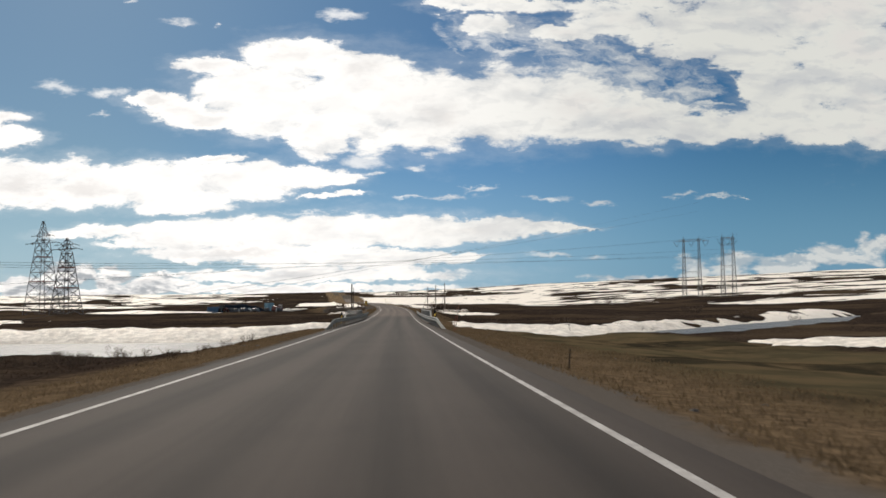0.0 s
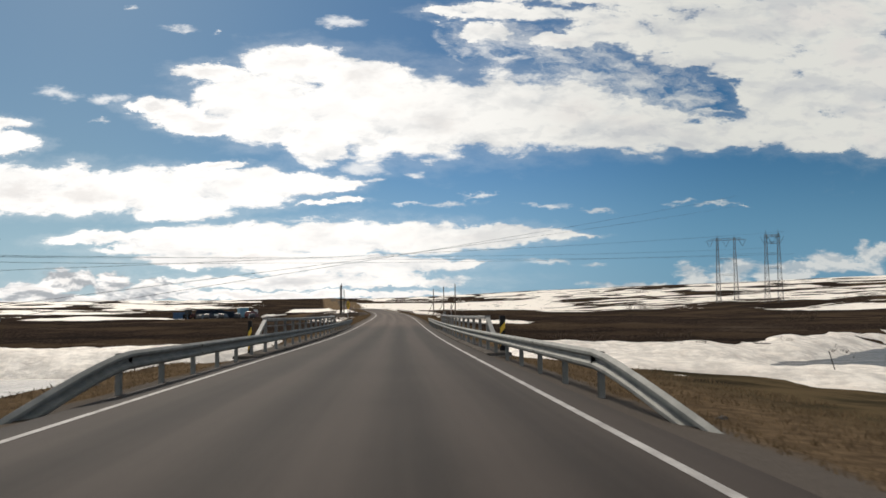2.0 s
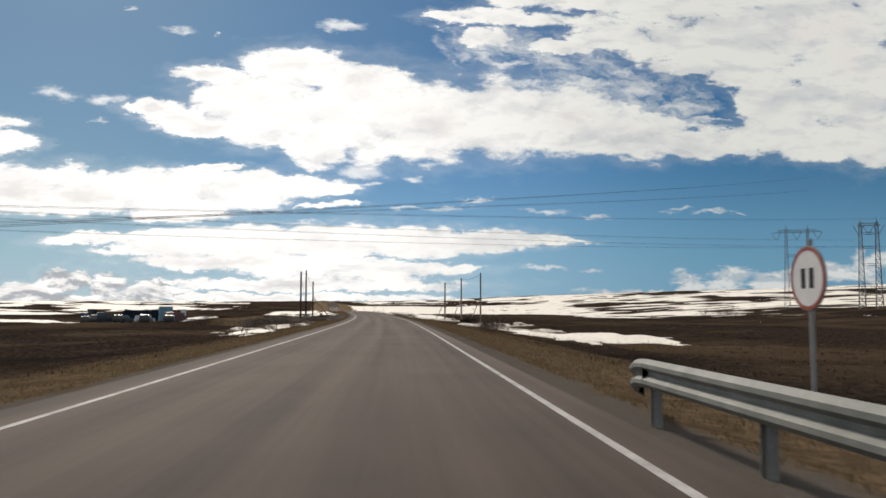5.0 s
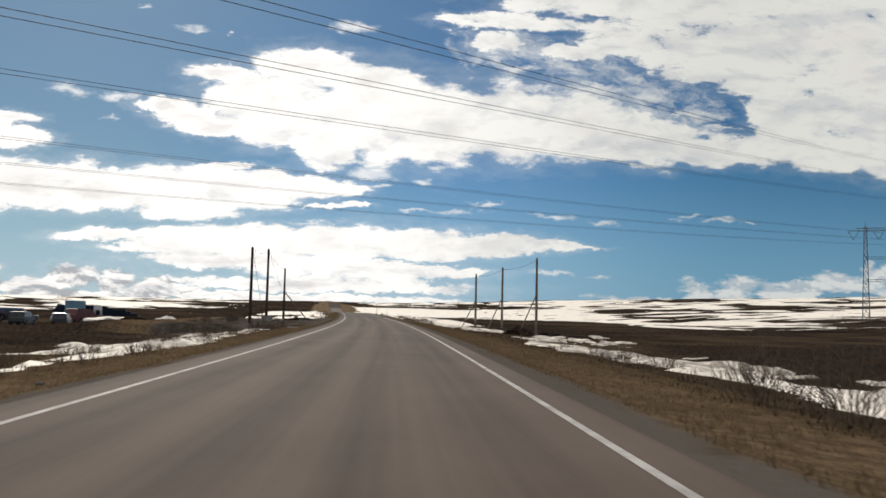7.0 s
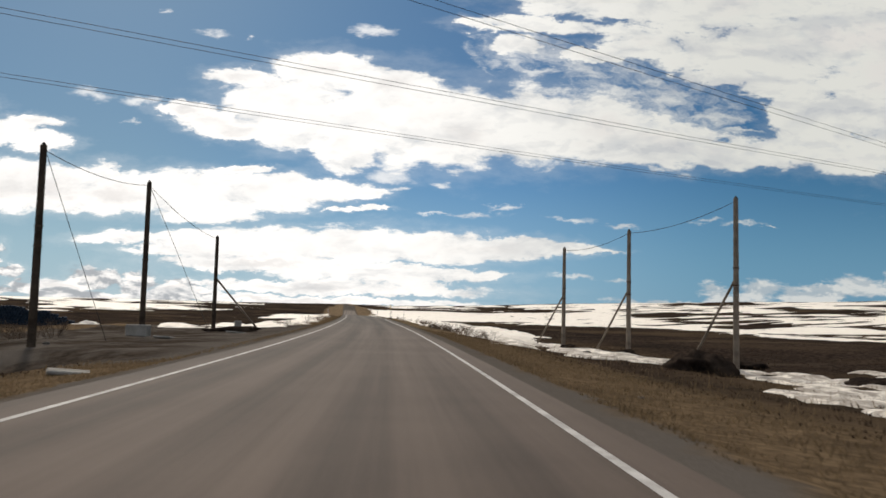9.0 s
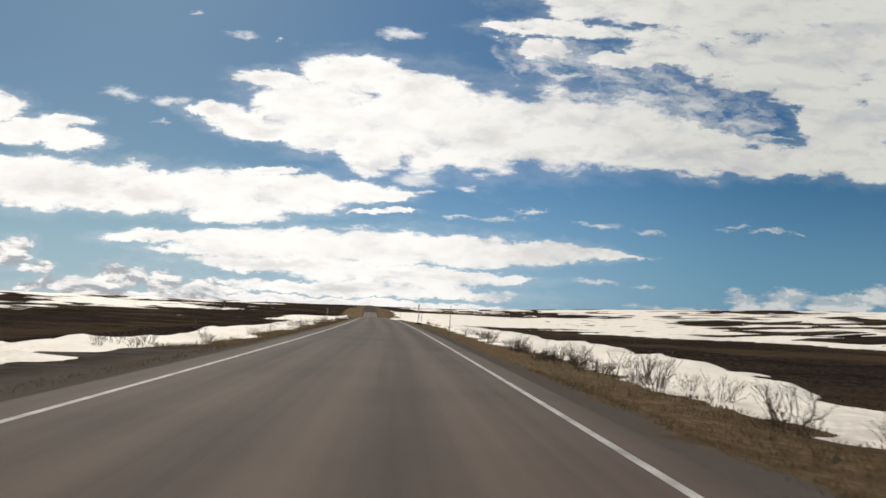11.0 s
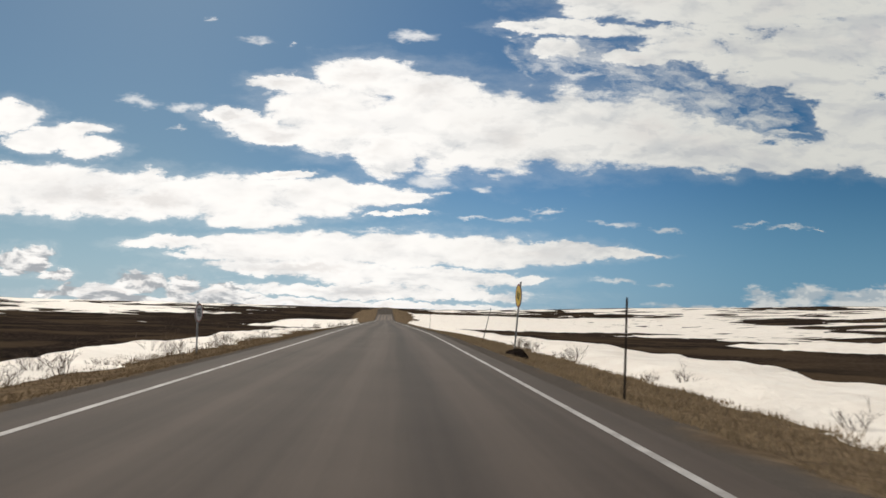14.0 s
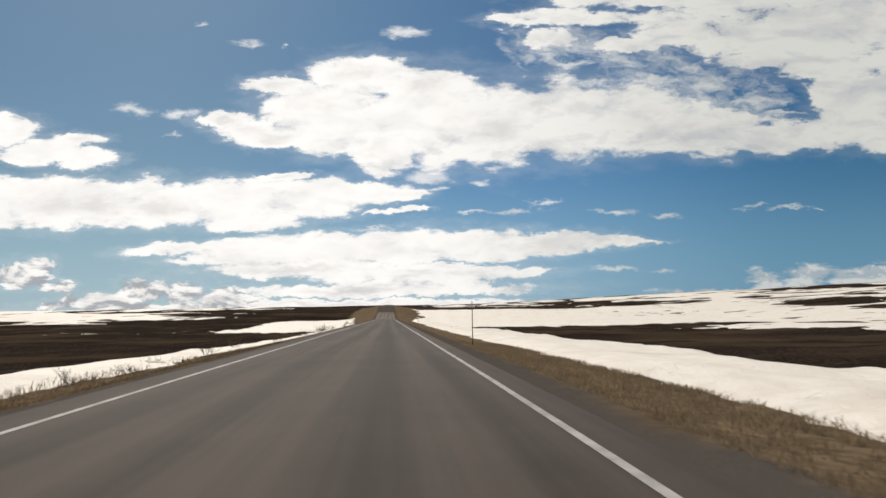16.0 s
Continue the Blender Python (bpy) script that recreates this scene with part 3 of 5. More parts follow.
def strip(name, l0, l1, y0, y1, lift, mat, parts=6, step=2.0, thick=0.0):
    return sheet(name, np.arange(y0, y1 + step, step), np.linspace(l0, l1, parts), lambda y, l: road_z(y) + lift, mat)


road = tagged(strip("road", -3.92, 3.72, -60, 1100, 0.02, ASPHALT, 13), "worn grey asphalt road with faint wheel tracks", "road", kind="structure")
for s in (-1, 1):
    ys = np.arange(-60, 742, 2.0)
    ls = 3.15 + (0.22 * (1 - ramp(ys, 78, 116)) if s < 0 else 0 * ys)
    verts = [(float(road_x(y)) + s * l + d, y, float(road_z(y)) + 0.025) for y, l in zip(ys, ls) for d in (-0.055, 0.055)]
    edge_line = mesh_object("edge_line", verts, [(2 * k, 2 * k + 1, 2 * k + 3, 2 * k + 2) for k in range(len(ys) - 1)], PAINT)
    tagged(edge_line, "worn white painted line along the road edge", "road marking", kind="structure")


# ---- building blocks of the things ----
class Form:
    """Collects the vertices and faces of one part."""

    def __init__(self):
        self.verts, self.faces = [], []

    def add(self, verts, faces):
        n = len(self.verts)
        self.verts += [tuple(v) for v in verts]
        self.faces += [tuple(n + i for i in f) for f in faces]
        return self

    def box(self, centre, size, turn=None, bevel=0.0):
        bm = bmesh.new()
        bmesh.ops.create_cube(bm, size=1.0, matrix=Matrix.Diagonal((*size, 1)))
        if bevel:
            bmesh.ops.bevel(bm, geom=list(bm.edges), offset=bevel, segments=1, affect="EDGES", profile=0.5)
        m = Matrix.Translation(centre) @ (turn.to_4x4() if turn is not None else Matrix())
        bm.transform(m)
        bm.verts.index_update()
        self.add([v.co[:] for v in bm.verts], [[v.index for v in f.verts] for f in bm.faces])
        bm.free()
        return self

    def tube(self, a, b, r, r2=None, sides=8, caps=True):
        a, b = Vector(a), Vector(b)
        r2 = r if r2 is None else r2
        q = (b - a).to_track_quat("Z", "Y")
        ring = []
        for p, rad in ((a, r), (b, r2)):
            for k in range(sides):
                w = 2 * math.pi * k / sides + math.pi / sides
                ring.append(p + q @ Vector((rad * math.cos(w), rad * math.sin(w), 0)))
        f = [(k, (k + 1) % sides, sides + (k + 1) % sides, sides + k) for k in range(sides)]
        if caps:
            f += [tuple(range(sides - 1, -1, -1)), tuple(range(sides, 2 * sides))]
        return self.add(ring, f)

    def sweep(self, outline, path, closed=True, caps=True):
        """An outline of (side, height) carried along a path of points with a side direction: (point, side)."""
        n = len(outline)
        rings = []
        for p, s in path:
            rings += [Vector(p) + Vector(s) * a + Vector((0, 0, b)) for a, b in outline]
        f = []
        for i in range(len(path) - 1):
            for k in range(n if closed else n - 1):
                f.append((i * n + k, i * n + (k + 1) % n, (i + 1) * n + (k + 1) % n, (i + 1) * n + k))
        if closed and caps:
            f += [tuple(range(n - 1, -1, -1)), tuple((len(path) - 1) * n + k for k in range(n))]
        return self.add(rings, f)

    def mesh(self, name, mat, smooth_faces=False):
        me = bpy.data.meshes.new(name)
        me.from_pydata([tuple(map(float, v)) for v in self.verts], [], self.faces)
        me.materials.append(mat)
        if smooth_faces:
            me.polygons.foreach_set("use_smooth", [True] * len(me.polygons))
            me.set_sharp_from_angle(angle=radians(40))
        me.update()
        return me


def part(name, form, mat, parent=None, label="", smooth_faces=False):
    data = form.mesh(name, mat, smooth_faces) if isinstance(form, Form) else form
    ob = new(name, data)
    if parent:
        ob.parent = parent
    if label:
        tagged(ob, label)
    return ob


def thing(name, label, category, at=None, group=""):
    ob = tagged(new(name), label, category, group)
    ob.empty_display_size = 0.3
    if at is not None:
        ob.matrix_basis = at
    return ob


def spot(y, l, lift=0.0, turn=0.0, on_road=False):
    """A pose on the ground at way y, side l, turned to the road's direction."""
    h = math.degrees(math.atan2(-(road_x(y + 1) - road_x(y - 1)), 2.0))
    z = float(road_z(y)) if on_road else float(ground_z(y, l))
    return pose(float(road_x(y) + l), y, z + lift, 0, 0, h + turn)


def point(y, l, z):
    return Vector((float(road_x(y) + l), y, z))


# ---- more materials ----
def leafy(name, dark, light):
    """Thin dry blades that let part of the light through."""
    m = mottled(name, dark, light, 0.9, 0.9, fine=9, bump=0)
    t = m.node_tree
    b = t.nodes["Principled BSDF"]
    thin = t.nodes.new("ShaderNodeBsdfTranslucent")
    link(t, b.inputs["Base Color"].links[0].from_socket, thin.inputs[0])
    both = t.nodes.new("ShaderNodeMixShader")
    both.inputs[0].default_value = 0.5
    link(t, b.outputs[0], both.inputs[1]), link(t, thin.outputs[0], both.inputs[2])
    link(t, both.outputs[0], t.nodes["Material Output"].inputs[0])
    return m


GALVANISED = mottled("galvanised_steel", (0.16, 0.165, 0.152), (0.26, 0.26, 0.242), 2.0, 0.62, 0.05, fine=25, bump=0.1, depth=0.002)
RAIL_PAINT = mottled("grey_rail_paint", (0.20, 0.20, 0.19), (0.32, 0.315, 0.30), 1.5, 0.62, 0.0, fine=20, bump=0.15, depth=0.002)
BOLT = mottled("rusty_bolt", (0.05, 0.035, 0.028), (0.12, 0.08, 0.06), 20.0, 0.7, 0.4)
CONCRETE = mottled("concrete", (0.20, 0.19, 0.175), (0.34, 0.325, 0.30), 1.2, 0.9, fine=18, bump=0.4, depth=0.01)
KERB = mottled("dirty_concrete", (0.075, 0.066, 0.058), (0.16, 0.145, 0.13), 1.4, 0.9, fine=18, bump=0.4, depth=0.01)
LATTICE = mottled("lattice_steel", (0.10, 0.10, 0.105), (0.20, 0.195, 0.19), 0.6, 0.6, 0.5, bump=0)
LATTICE_RED = mottled("faded_red_steel", (0.16, 0.06, 0.045), (0.26, 0.12, 0.09), 0.8, 0.7, 0.2, bump=0)
INSULATOR = mottled("insulator_glass", (0.05, 0.07, 0.07), (0.12, 0.15, 0.15), 3.0, 0.25)
WIRE = mottled("cable_metal", (0.03, 0.03, 0.032), (0.06, 0.06, 0.062), 0.5, 0.8, 0.0, bump=0)
# wood darkened in its colour, as it looks against the sun
DARK_WOOD = mottled("backlit_dark_wood", (0.035, 0.027, 0.022), (0.085, 0.066, 0.052), 1.6, 0.85, fine=14, bump=0.5, depth=0.008)
PALE_WOOD = mottled("weathered_wood", (0.13, 0.105, 0.085), (0.27, 0.225, 0.18), 1.6, 0.85, fine=14, bump=0.5, depth=0.008)
PEAT = mottled("wet_peat", (0.012, 0.009, 0.008), (0.045, 0.034, 0.027), 1.8, 0.95, fine=9, bump=0.9, depth=0.05)
SIGN_WHITE = mottled("dusty_white_sheeting", (0.66, 0.64, 0.62), (0.76, 0.74, 0.72), 3.0, 0.5, bump=0)
SIGN_YELLOW = mottled("yellow_sheeting", (0.84, 0.52, 0.035), (0.90, 0.60, 0.055), 3.0, 0.45, bump=0)
SIGN_RED = mottled("faded_red_sheeting", (0.26, 0.05, 0.035), (0.36, 0.09, 0.06), 4.0, 0.5, bump=0)
BLACK = mottled("black_paint", (0.012, 0.012, 0.013), (0.03, 0.03, 0.03), 4.0, 0.6, bump=0)
SIGN_BACK = mottled("sign_back_steel", (0.24, 0.24, 0.24), (0.36, 0.36, 0.35), 3.0, 0.5, 0.5, bump=0)
STAKE_RED = mottled("weathered_red_stake", (0.16, 0.055, 0.035), (0.27, 0.11, 0.07), 3.0, 0.75)
BLUE_STEEL = mottled("blue_container_paint", (0.035, 0.085, 0.16), (0.06, 0.13, 0.23), 0.8, 0.55, 0.1, fine=12, bump=0.1)
TEAL_STEEL = mottled("light_blue_container_paint", (0.12, 0.25, 0.33), (0.18, 0.33, 0.42), 0.8, 0.55, 0.1, fine=12, bump=0.1)
NAVY = mottled("dark_blue_drum_paint", (0.012, 0.021, 0.036), (0.034, 0.050, 0.074), 0.9, 0.75, bump=0.2)
CAR_WHITE = mottled("white_car_paint", (0.55, 0.55, 0.55), (0.68, 0.68, 0.67), 2.0, 0.3, bump=0)
CAR_DARK = mottled("dark_car_paint", (0.02, 0.021, 0.024), (0.045, 0.045, 0.05), 2.0, 0.3, bump=0)
CAR_RED = mottled("dull_red_paint", (0.10, 0.025, 0.02), (0.16, 0.045, 0.035), 2.0, 0.4, bump=0)
RUBBER = mottled("tyre_rubber", (0.012, 0.012, 0.012), (0.028, 0.027, 0.026), 6.0, 0.85, bump=0)
WINDOW = mottled("dark_window_glass", (0.02, 0.025, 0.03), (0.03, 0.036, 0.042), 2.0, 0.08, bump=0)
TWIG = mottled("bare_twigs", (0.080, 0.058, 0.043), (0.175, 0.130, 0.098), 6.0, 0.9, bump=0)
STRAW = leafy("dry_grass_blades", (0.100, 0.072, 0.043), (0.185, 0.132, 0.079))
PALE_STRAW = leafy("pale_grass_blades", (0.170, 0.128, 0.080), (0.300, 0.228, 0.145))
STONE = mottled("grey_stone", (0.07, 0.064, 0.058), (0.19, 0.175, 0.16), 2.5, 0.9, fine=8, bump=0.6, depth=0.03)


def water_material():
    """Dark rippled water with drifts of grey slush ice."""
    m, t, b, place = material("stream_water", 0.32)
    n, _ = noise_tex(t, place, 3.5, 4, 0.6)
    long, _ = noise_tex(t, vec(t, "MULTIPLY", place, (0.35, 1.0, 1.0)), 0.7, 6, 0.68)
    slush = smooth(t, long, 0.46, 0.60)
    link(t, mixed(t, slush, (0.030, 0.031, 0.030), (0.155, 0.145, 0.135)), b.inputs["Base Color"])
    b.inputs["Specular IOR Level"].default_value = 0.18
    bumpy(t, b, math_node(t, "ADD", n, long), 0.8, 0.10)
    return m


WATER = water_material()

# ---- the bridge ----
DECK = (81.6, 124.5)


def road_path(y0, y1, l, lift, step=2.0):
    ys = np.linspace(y0, y1, max(2, int(round((y1 - y0) / step)) + 1))
    return [(point(y, l, float(road_z(y)) + lift), (1, 0, 0)) for y in ys]


bridge = thing("bridge", "concrete road bridge over a small stream", "bridge")
part("deck", Form().sweep([(-4.55, -0.75), (4.55, -0.75), (4.55, -0.03), (-4.55, -0.03)], road_path(*DECK, 0, 0)), CONCRETE, bridge)
for s in (-1, 1):
    kerb = [(-0.38, -0.02), (0.45, -0.02), (0.45, 0.07), (-0.34, 0.07), (-0.38, 0.04)]
    kerb = [(s * a, b) for a, b in kerb][::s]
    part("kerb", Form().sweep(kerb, road_path(*DECK, s * 4.12, 0)), KERB, bridge, "dirty grey concrete kerb under the railing")
for y in DECK:
    part("abutment", Form().box(point(y, 0, float(road_z(y)) - 1.9), (8.2, 1.6, 2.3), bevel=0.05), CONCRETE, bridge)
for y in (95.0, 113.0):
    for l in (-2.6, 2.6):
        part("pier", Form().tube(point(y, l, float(road_z(y)) - 4.2), point(y, l, float(road_z(y)) - 0.7), 0.5, sides=14), CONCRETE, bridge)

bank_l = np.linspace(-260, 115, 76)
water = tagged(mesh_object("stream", [(float(road_x(103)) + l, float(stream_y(l)) + o, float(road_z(103)) - 2.25) for l in bank_l for o in (-27, 14)],
                           [(2 * k, 2 * k + 2, 2 * k + 3, 2 * k + 1) for k in range(len(bank_l) - 1)], WATER), "dark stream water between snowy banks", "stream", kind="structure")

# two-wave beam, seen from the end: depth towards the road, height
WAVE = [(0.0, 0.0), (0.02, -0.01), (0.075, 0.04), (0.075, 0.085), (0.0, 0.135), (0.0, 0.175), (0.075, 0.225), (0.075, 0.27), (0.02, 0.32), (0.0, 0.31)]
W_BEAM = WAVE + [(a - 0.006, b) for a, b in WAVE[::-1]]
POSTS_Y = {1: [84.75 + 3.01 * k for k in range(12)], -1: [85.5 + 2.81 * k for k in range(13)]}


BOLT_MESH = Form().tube((0, 0, -0.004), (0, 0, 0.014), 0.016, 0.013, 6).mesh("bolt", BOLT)


def guardrail(s, y0, y1, label):
    """Crash barrier of joined beam lengths on posts, its ends bent down into the ground."""
    rail = thing("guardrail", label, "guardrail", group="barriers of the bridge")
    first, gap = POSTS_Y[s][0], POSTS_Y[s][1] - POSTS_Y[s][0]
    n0, n1 = math.ceil((y0 - first) / gap), math.floor((y1 - first) / gap)
    posts = [first + gap * k for k in range(n0, n1 + 1)]
    outline = [(-s * a, b) for a, b in W_BEAM][::-s]
    cuts = [posts[0]] + [p for k, p in enumerate(posts) if k % 3 == 2 and p < posts[-1] - 3] + [posts[-1]]
    for k, (a, b) in enumerate(zip(cuts, cuts[1:])):
        lap = -0.004
        form = Form().sweep(outline, road_path(a - lap, b + lap, s * 3.97, 0.42, 1.4), caps=False)
        beam = part("beam", form, GALVANISED, rail, smooth_faces=True)
        for dy in (-0.16, -0.06):
            for dz in (0.062, 0.247):
                if b != cuts[-1]:
                    ob = part("bolt", BOLT_MESH, BOLT, beam)
                    ob.matrix_basis = pose(float(road_x(b)) + s * 3.896, b + dy, float(road_z(b)) + 0.42 + dz, 0, -90 * s, 0)
    for end, way in ((posts[0], -1), (posts[-1], 1)):
        path = []
        for k in range(7):
            y = end + way * (0.006 + (4.6 if way < 0 else 1.9) * k / 6)
            drop = (0.86 if way < 0 else 0.28) * (k / 6) ** 1.6
            path.append((point(y, s * (3.97 + 0.5 * (k / 6) ** 2), float(road_z(y)) + 0.42 - drop), (1, 0, 0)))
        part("end_ramp", Form().sweep(outline, path if way > 0 else path[::-1]), GALVANISED, rail, smooth_faces=True)
    for y in posts:
        on_deck = DECK[0] < y < DECK[1]
        if on_deck and any(abs(y - p) < 0.1 for p in POSTS_Y[s]):
            continue
        form = Form()
        z = float(road_z(y))
        form.box((0, 0, 0.2), (0.016, 0.14, 1.0)), form.box((-0.045, -0.062, 0.2), (0.08, 0.012, 1.0)), form.box((-0.045, 0.062, 0.2), (0.08, 0.012, 1.0))
        form.box((-s * 0.06, 0, 0.545), (0.10, 0.10, 0.2))
        ob = part("post", form, GALVANISED, rail)
        ob.matrix_basis = pose(float(road_x(y)) + s * 4.10, y, z)
    return rail


guardrail(1, 66.5, 146.0, "galvanised steel crash barrier with a two-wave beam beside the road")
guardrail(-1, 66.5, 143.5, "galvanised steel crash barrier with a two-wave beam beside the road")


def railing(s):
    """Bridge parapet: posts that also carry the barrier, a broad top rail, a thin middle rail and sloping end stays."""
    rail = thing("bridge_railing", "grey painted steel railing on the bridge edge", "railing", group="barriers of the bridge")
    base = Form()
    base.box((0.0, 0, 0.60), (0.012, 0.12, 1.2)), base.box((0.05, -0.055, 0.60), (0.10, 0.012, 1.2)), base.box((0.05, 0.055, 0.60), (0.10, 0.012, 1.2))
    base.box((0.05, 0, 0.075), (0.20, 0.20, 0.025))
    base.box((-0.055, 0, 0.575), (0.10, 0.09, 0.2))
    post = base.mesh("post", RAIL_PAINT)
    ways = POSTS_Y[s]
    for y in ways:
        ob = part("post", post, RAIL_PAINT, rail)
        ob.matrix_basis = pose(float(road_x(y)) + s * 4.06, y, float(road_z(y)), 0, 0, 0 if s > 0 else 180)
    y0, y1 = ways[0], ways[-1]
    cap = [(-0.05, 0), (0.15, 0), (0.15, 0.095), (0.13, 0.11), (-0.03, 0.11), (-0.05, 0.095)]
    cap = [(s * a, b) for a, b in cap][::s]
    joints = [y0, ways[4], ways[8], y1]
    for a, b in zip(joints, joints[1:]):
        part("top_rail", Form().sweep(cap, road_path(a - (0.1 if a == y0 else -0.01), b + (0.1 if b == y1 else 0), s * 4.05, 1.19)), RAIL_PAINT, rail)
    for a, b in zip(ways, ways[1:]):
        part("middle_rail", Form().tube(point(a, s * 4.10, float(road_z(a)) + 1.0), point(b, s * 4.10, float(road_z(b)) + 1.0), 0.022, sides=8), RAIL_PAINT, rail, smooth_faces=True)
    for y, way in ((y0, -1), (y1, 1)):
        a, b = point(y, s * 4.10, float(road_z(y)) + 1.24), point(y + way * 2.3, s * 4.10, float(road_z(y)) + 0.58)
        turn = (b - a).to_track_quat("Y", "Z").to_matrix()
        part("end_stay", Form().box((a + b) / 2, (0.14, (b - a).length + 0.06, 0.09), turn), RAIL_PAINT, rail)
    return rail


railing(1), railing(-1)


def striped_post(y, l, tall, turn, faces=(-1, 1), w=0.10):
    """Square marker post with slanting black and yellow stripes."""
    ob = thing("marker_post", "black and yellow striped marker post beside the railing", "marker post", spot(y, l, 0, turn, True), "marker posts at the bridge")
    form = Form()
    d = 0.045
    form.box((0, 0, tall / 2 - 0.4), (2 * w, 2 * d, tall + 0.8), bevel=0.012)
    part("body", form, BLACK if len(faces) == 2 else GALVANISED, ob)
    z = tall - 0.42
    for k in range(2):
        a = z - 0.42 * k
        for f in faces:
            y_ = f * (d + 0.004)
            v = [(-w + 0.01, y_, a - 0.24), (w - 0.01, y_, a - 0.02), (w - 0.01, y_, a + 0.2), (-w + 0.01, y_, a - 0.02)]
            part("stripe", Form().add(v + [(x, y2 - f * 0.003, z2) for x, y2, z2 in v], [(0, 1, 2, 3), (7, 6, 5, 4), (0, 4, 5, 1), (1, 5, 6, 2), (2, 6, 7, 3), (3, 7, 4, 0)]), SIGN_YELLOW, ob)
    return ob


for y, l, tall, faces in ((83.5, 4.5, 1.30, (-1, 1)), (84.2, -4.45, 1.22, (-1, 1)), (121.9, 4.45, 1.5, (1,)), (121.2, -4.45, 1.35, (1,))):
    striped_post(y, l, tall, 0, faces, 0.10 if l > 0 else 0.07)


# ---- traffic signs ----
def digits(text, size, depth):
    c = bpy.data.curves.new("digits", "FONT")
    c.body, c.size, c.extrude, c.align_x, c.align_y = text, size, depth, "CENTER", "CENTER"
    c.space_character = 0.9
    ob = new("digits", c)
    bpy.context.view_layer.update()
    me = bpy.data.meshes.new_from_object(ob.evaluated_get(bpy.context.evaluated_depsgraph_get()))
    bpy.data.objects.remove(ob)
    me.name = "digits"
    me.materials.clear()
    me.materials.append(BLACK)
    return me


def disc(r, d0, d1, inner=0.0, sides=40):
    form = Form()
    v = []
    for y in (d0, d1):
        for rad in ((r,) if not inner else (r, inner)):
            v += [(rad * math.cos(2 * math.pi * k / sides), y, rad * math.sin(2 * math.pi * k / sides)) for k in range(sides)]
    f = []
    n = sides
    for k in range(n):
        j = (k + 1) % n
        if inner:
            f += [(k, j, n + j, n + k), (2 * n + j, 2 * n + k, 3 * n + k, 3 * n + j), (j, k, 2 * n + k, 2 * n + j), (n + k, n + j, 3 * n + j, 3 * n + k)]
        else:
            f += [(j, k, n + k, n + j)]
    if not inner:
        f += [tuple(range(n)), tuple(range(2 * n - 1, n - 1, -1))]
    return form.add(v, f)


def speed_sign(y, l, face, text, r, high, turn, label, lean=0.0, bars=False):
    """Round sign facing back along the road, on a steel tube. high: middle of the disc above the ground."""
    m = spot(y, l, 0, turn) @ pose(0, 0, 0, 0, lean, 0)
    ob = thing("speed_sign", label, "road sign", m, "round road signs")
    part("pole", Form().tube((0, 0.04, -0.5), (0, 0.04, high + r + 0.09), 0.032, sides=10), SIGN_BACK, ob, smooth_faces=True)
    plate = part("plate", disc(r, -0.006, 0.016), SIGN_BACK, ob, "grey steel back plate", True)
    plate.location = (0, 0, high)
    sheet_ob = part("face", disc(r - 0.10 * r, -0.0095, -0.006), face, ob)
    sheet_ob.location = (0, 0, high)
    ring = part("border", disc(r - 0.01, -0.0125, -0.006, 0.86 * r), SIGN_RED, ob, "dull red border ring")
    ring.location = (0, 0, high)
    if bars:
        for k, x in enumerate((-0.13, 0.13)):
            form = Form().box((0.75 * x, -0.011, high), (0.10, 0.004, 0.26), bevel=0.0)
            part("dark_bar", form, BLACK, ob)
    else:
        d = new("digits", digits(text, r * 1.22, 0.002))
        d.parent = ob
        d.matrix_basis = pose(0, -0.012, high - 0.01, 90, 0, 0) @ Matrix.Diagonal((0.92, 1.12, 1, 1))
        tagged(d, "black painted numerals")
    for z in (-0.16, 0.16):
        part("clamp", Form().box((0, 0.045, high + z), (0.12, 0.075, 0.04)), SIGN_BACK, ob)
    return ob


speed_sign(141.5, -4.32, SIGN_YELLOW, "50", 0.45, 2.2, 66, "round yellow speed sign with a dark red border")
speed_sign(146.0, 6.4, SIGN_WHITE, "90", 0.42, 2.05, -86, "round white sign turned away from the road", bars=True)
speed_sign(410.2, -6.6, SIGN_WHITE, "90", 0.35, 1.48, 80, "round white speed sign, dusty, on a thin post", lean=-3)
speed_sign(411.0, 5.15, SIGN_YELLOW, "50", 0.44, 2.4, -84, "round yellow sign turned askew on a leaning post", lean=17, bars=True)


# ---- stakes along the road ----
def stake(y, l, tall, lean_side, lean_way, bands, label):
    ob = thing("snow_stake", label, "marker stake", spot(y, l) @ pose(0, 0, 0, lean_way, lean_side, 0), "snow stakes along the road")
    part("stick", Form().tube((0, 0, -0.4), (0, 0, tall), 0.024, 0.018, 8), STAKE_RED if bands else DARK_WOOD, ob, smooth_faces=True)
    for z in bands:
        part("band", Form().tube((0, 0, z), (0, 0, z + 0.14), 0.0255, 0.0245, 8), SIGN_WHITE if z > 1 else BLACK, ob, "painted band")
    return ob


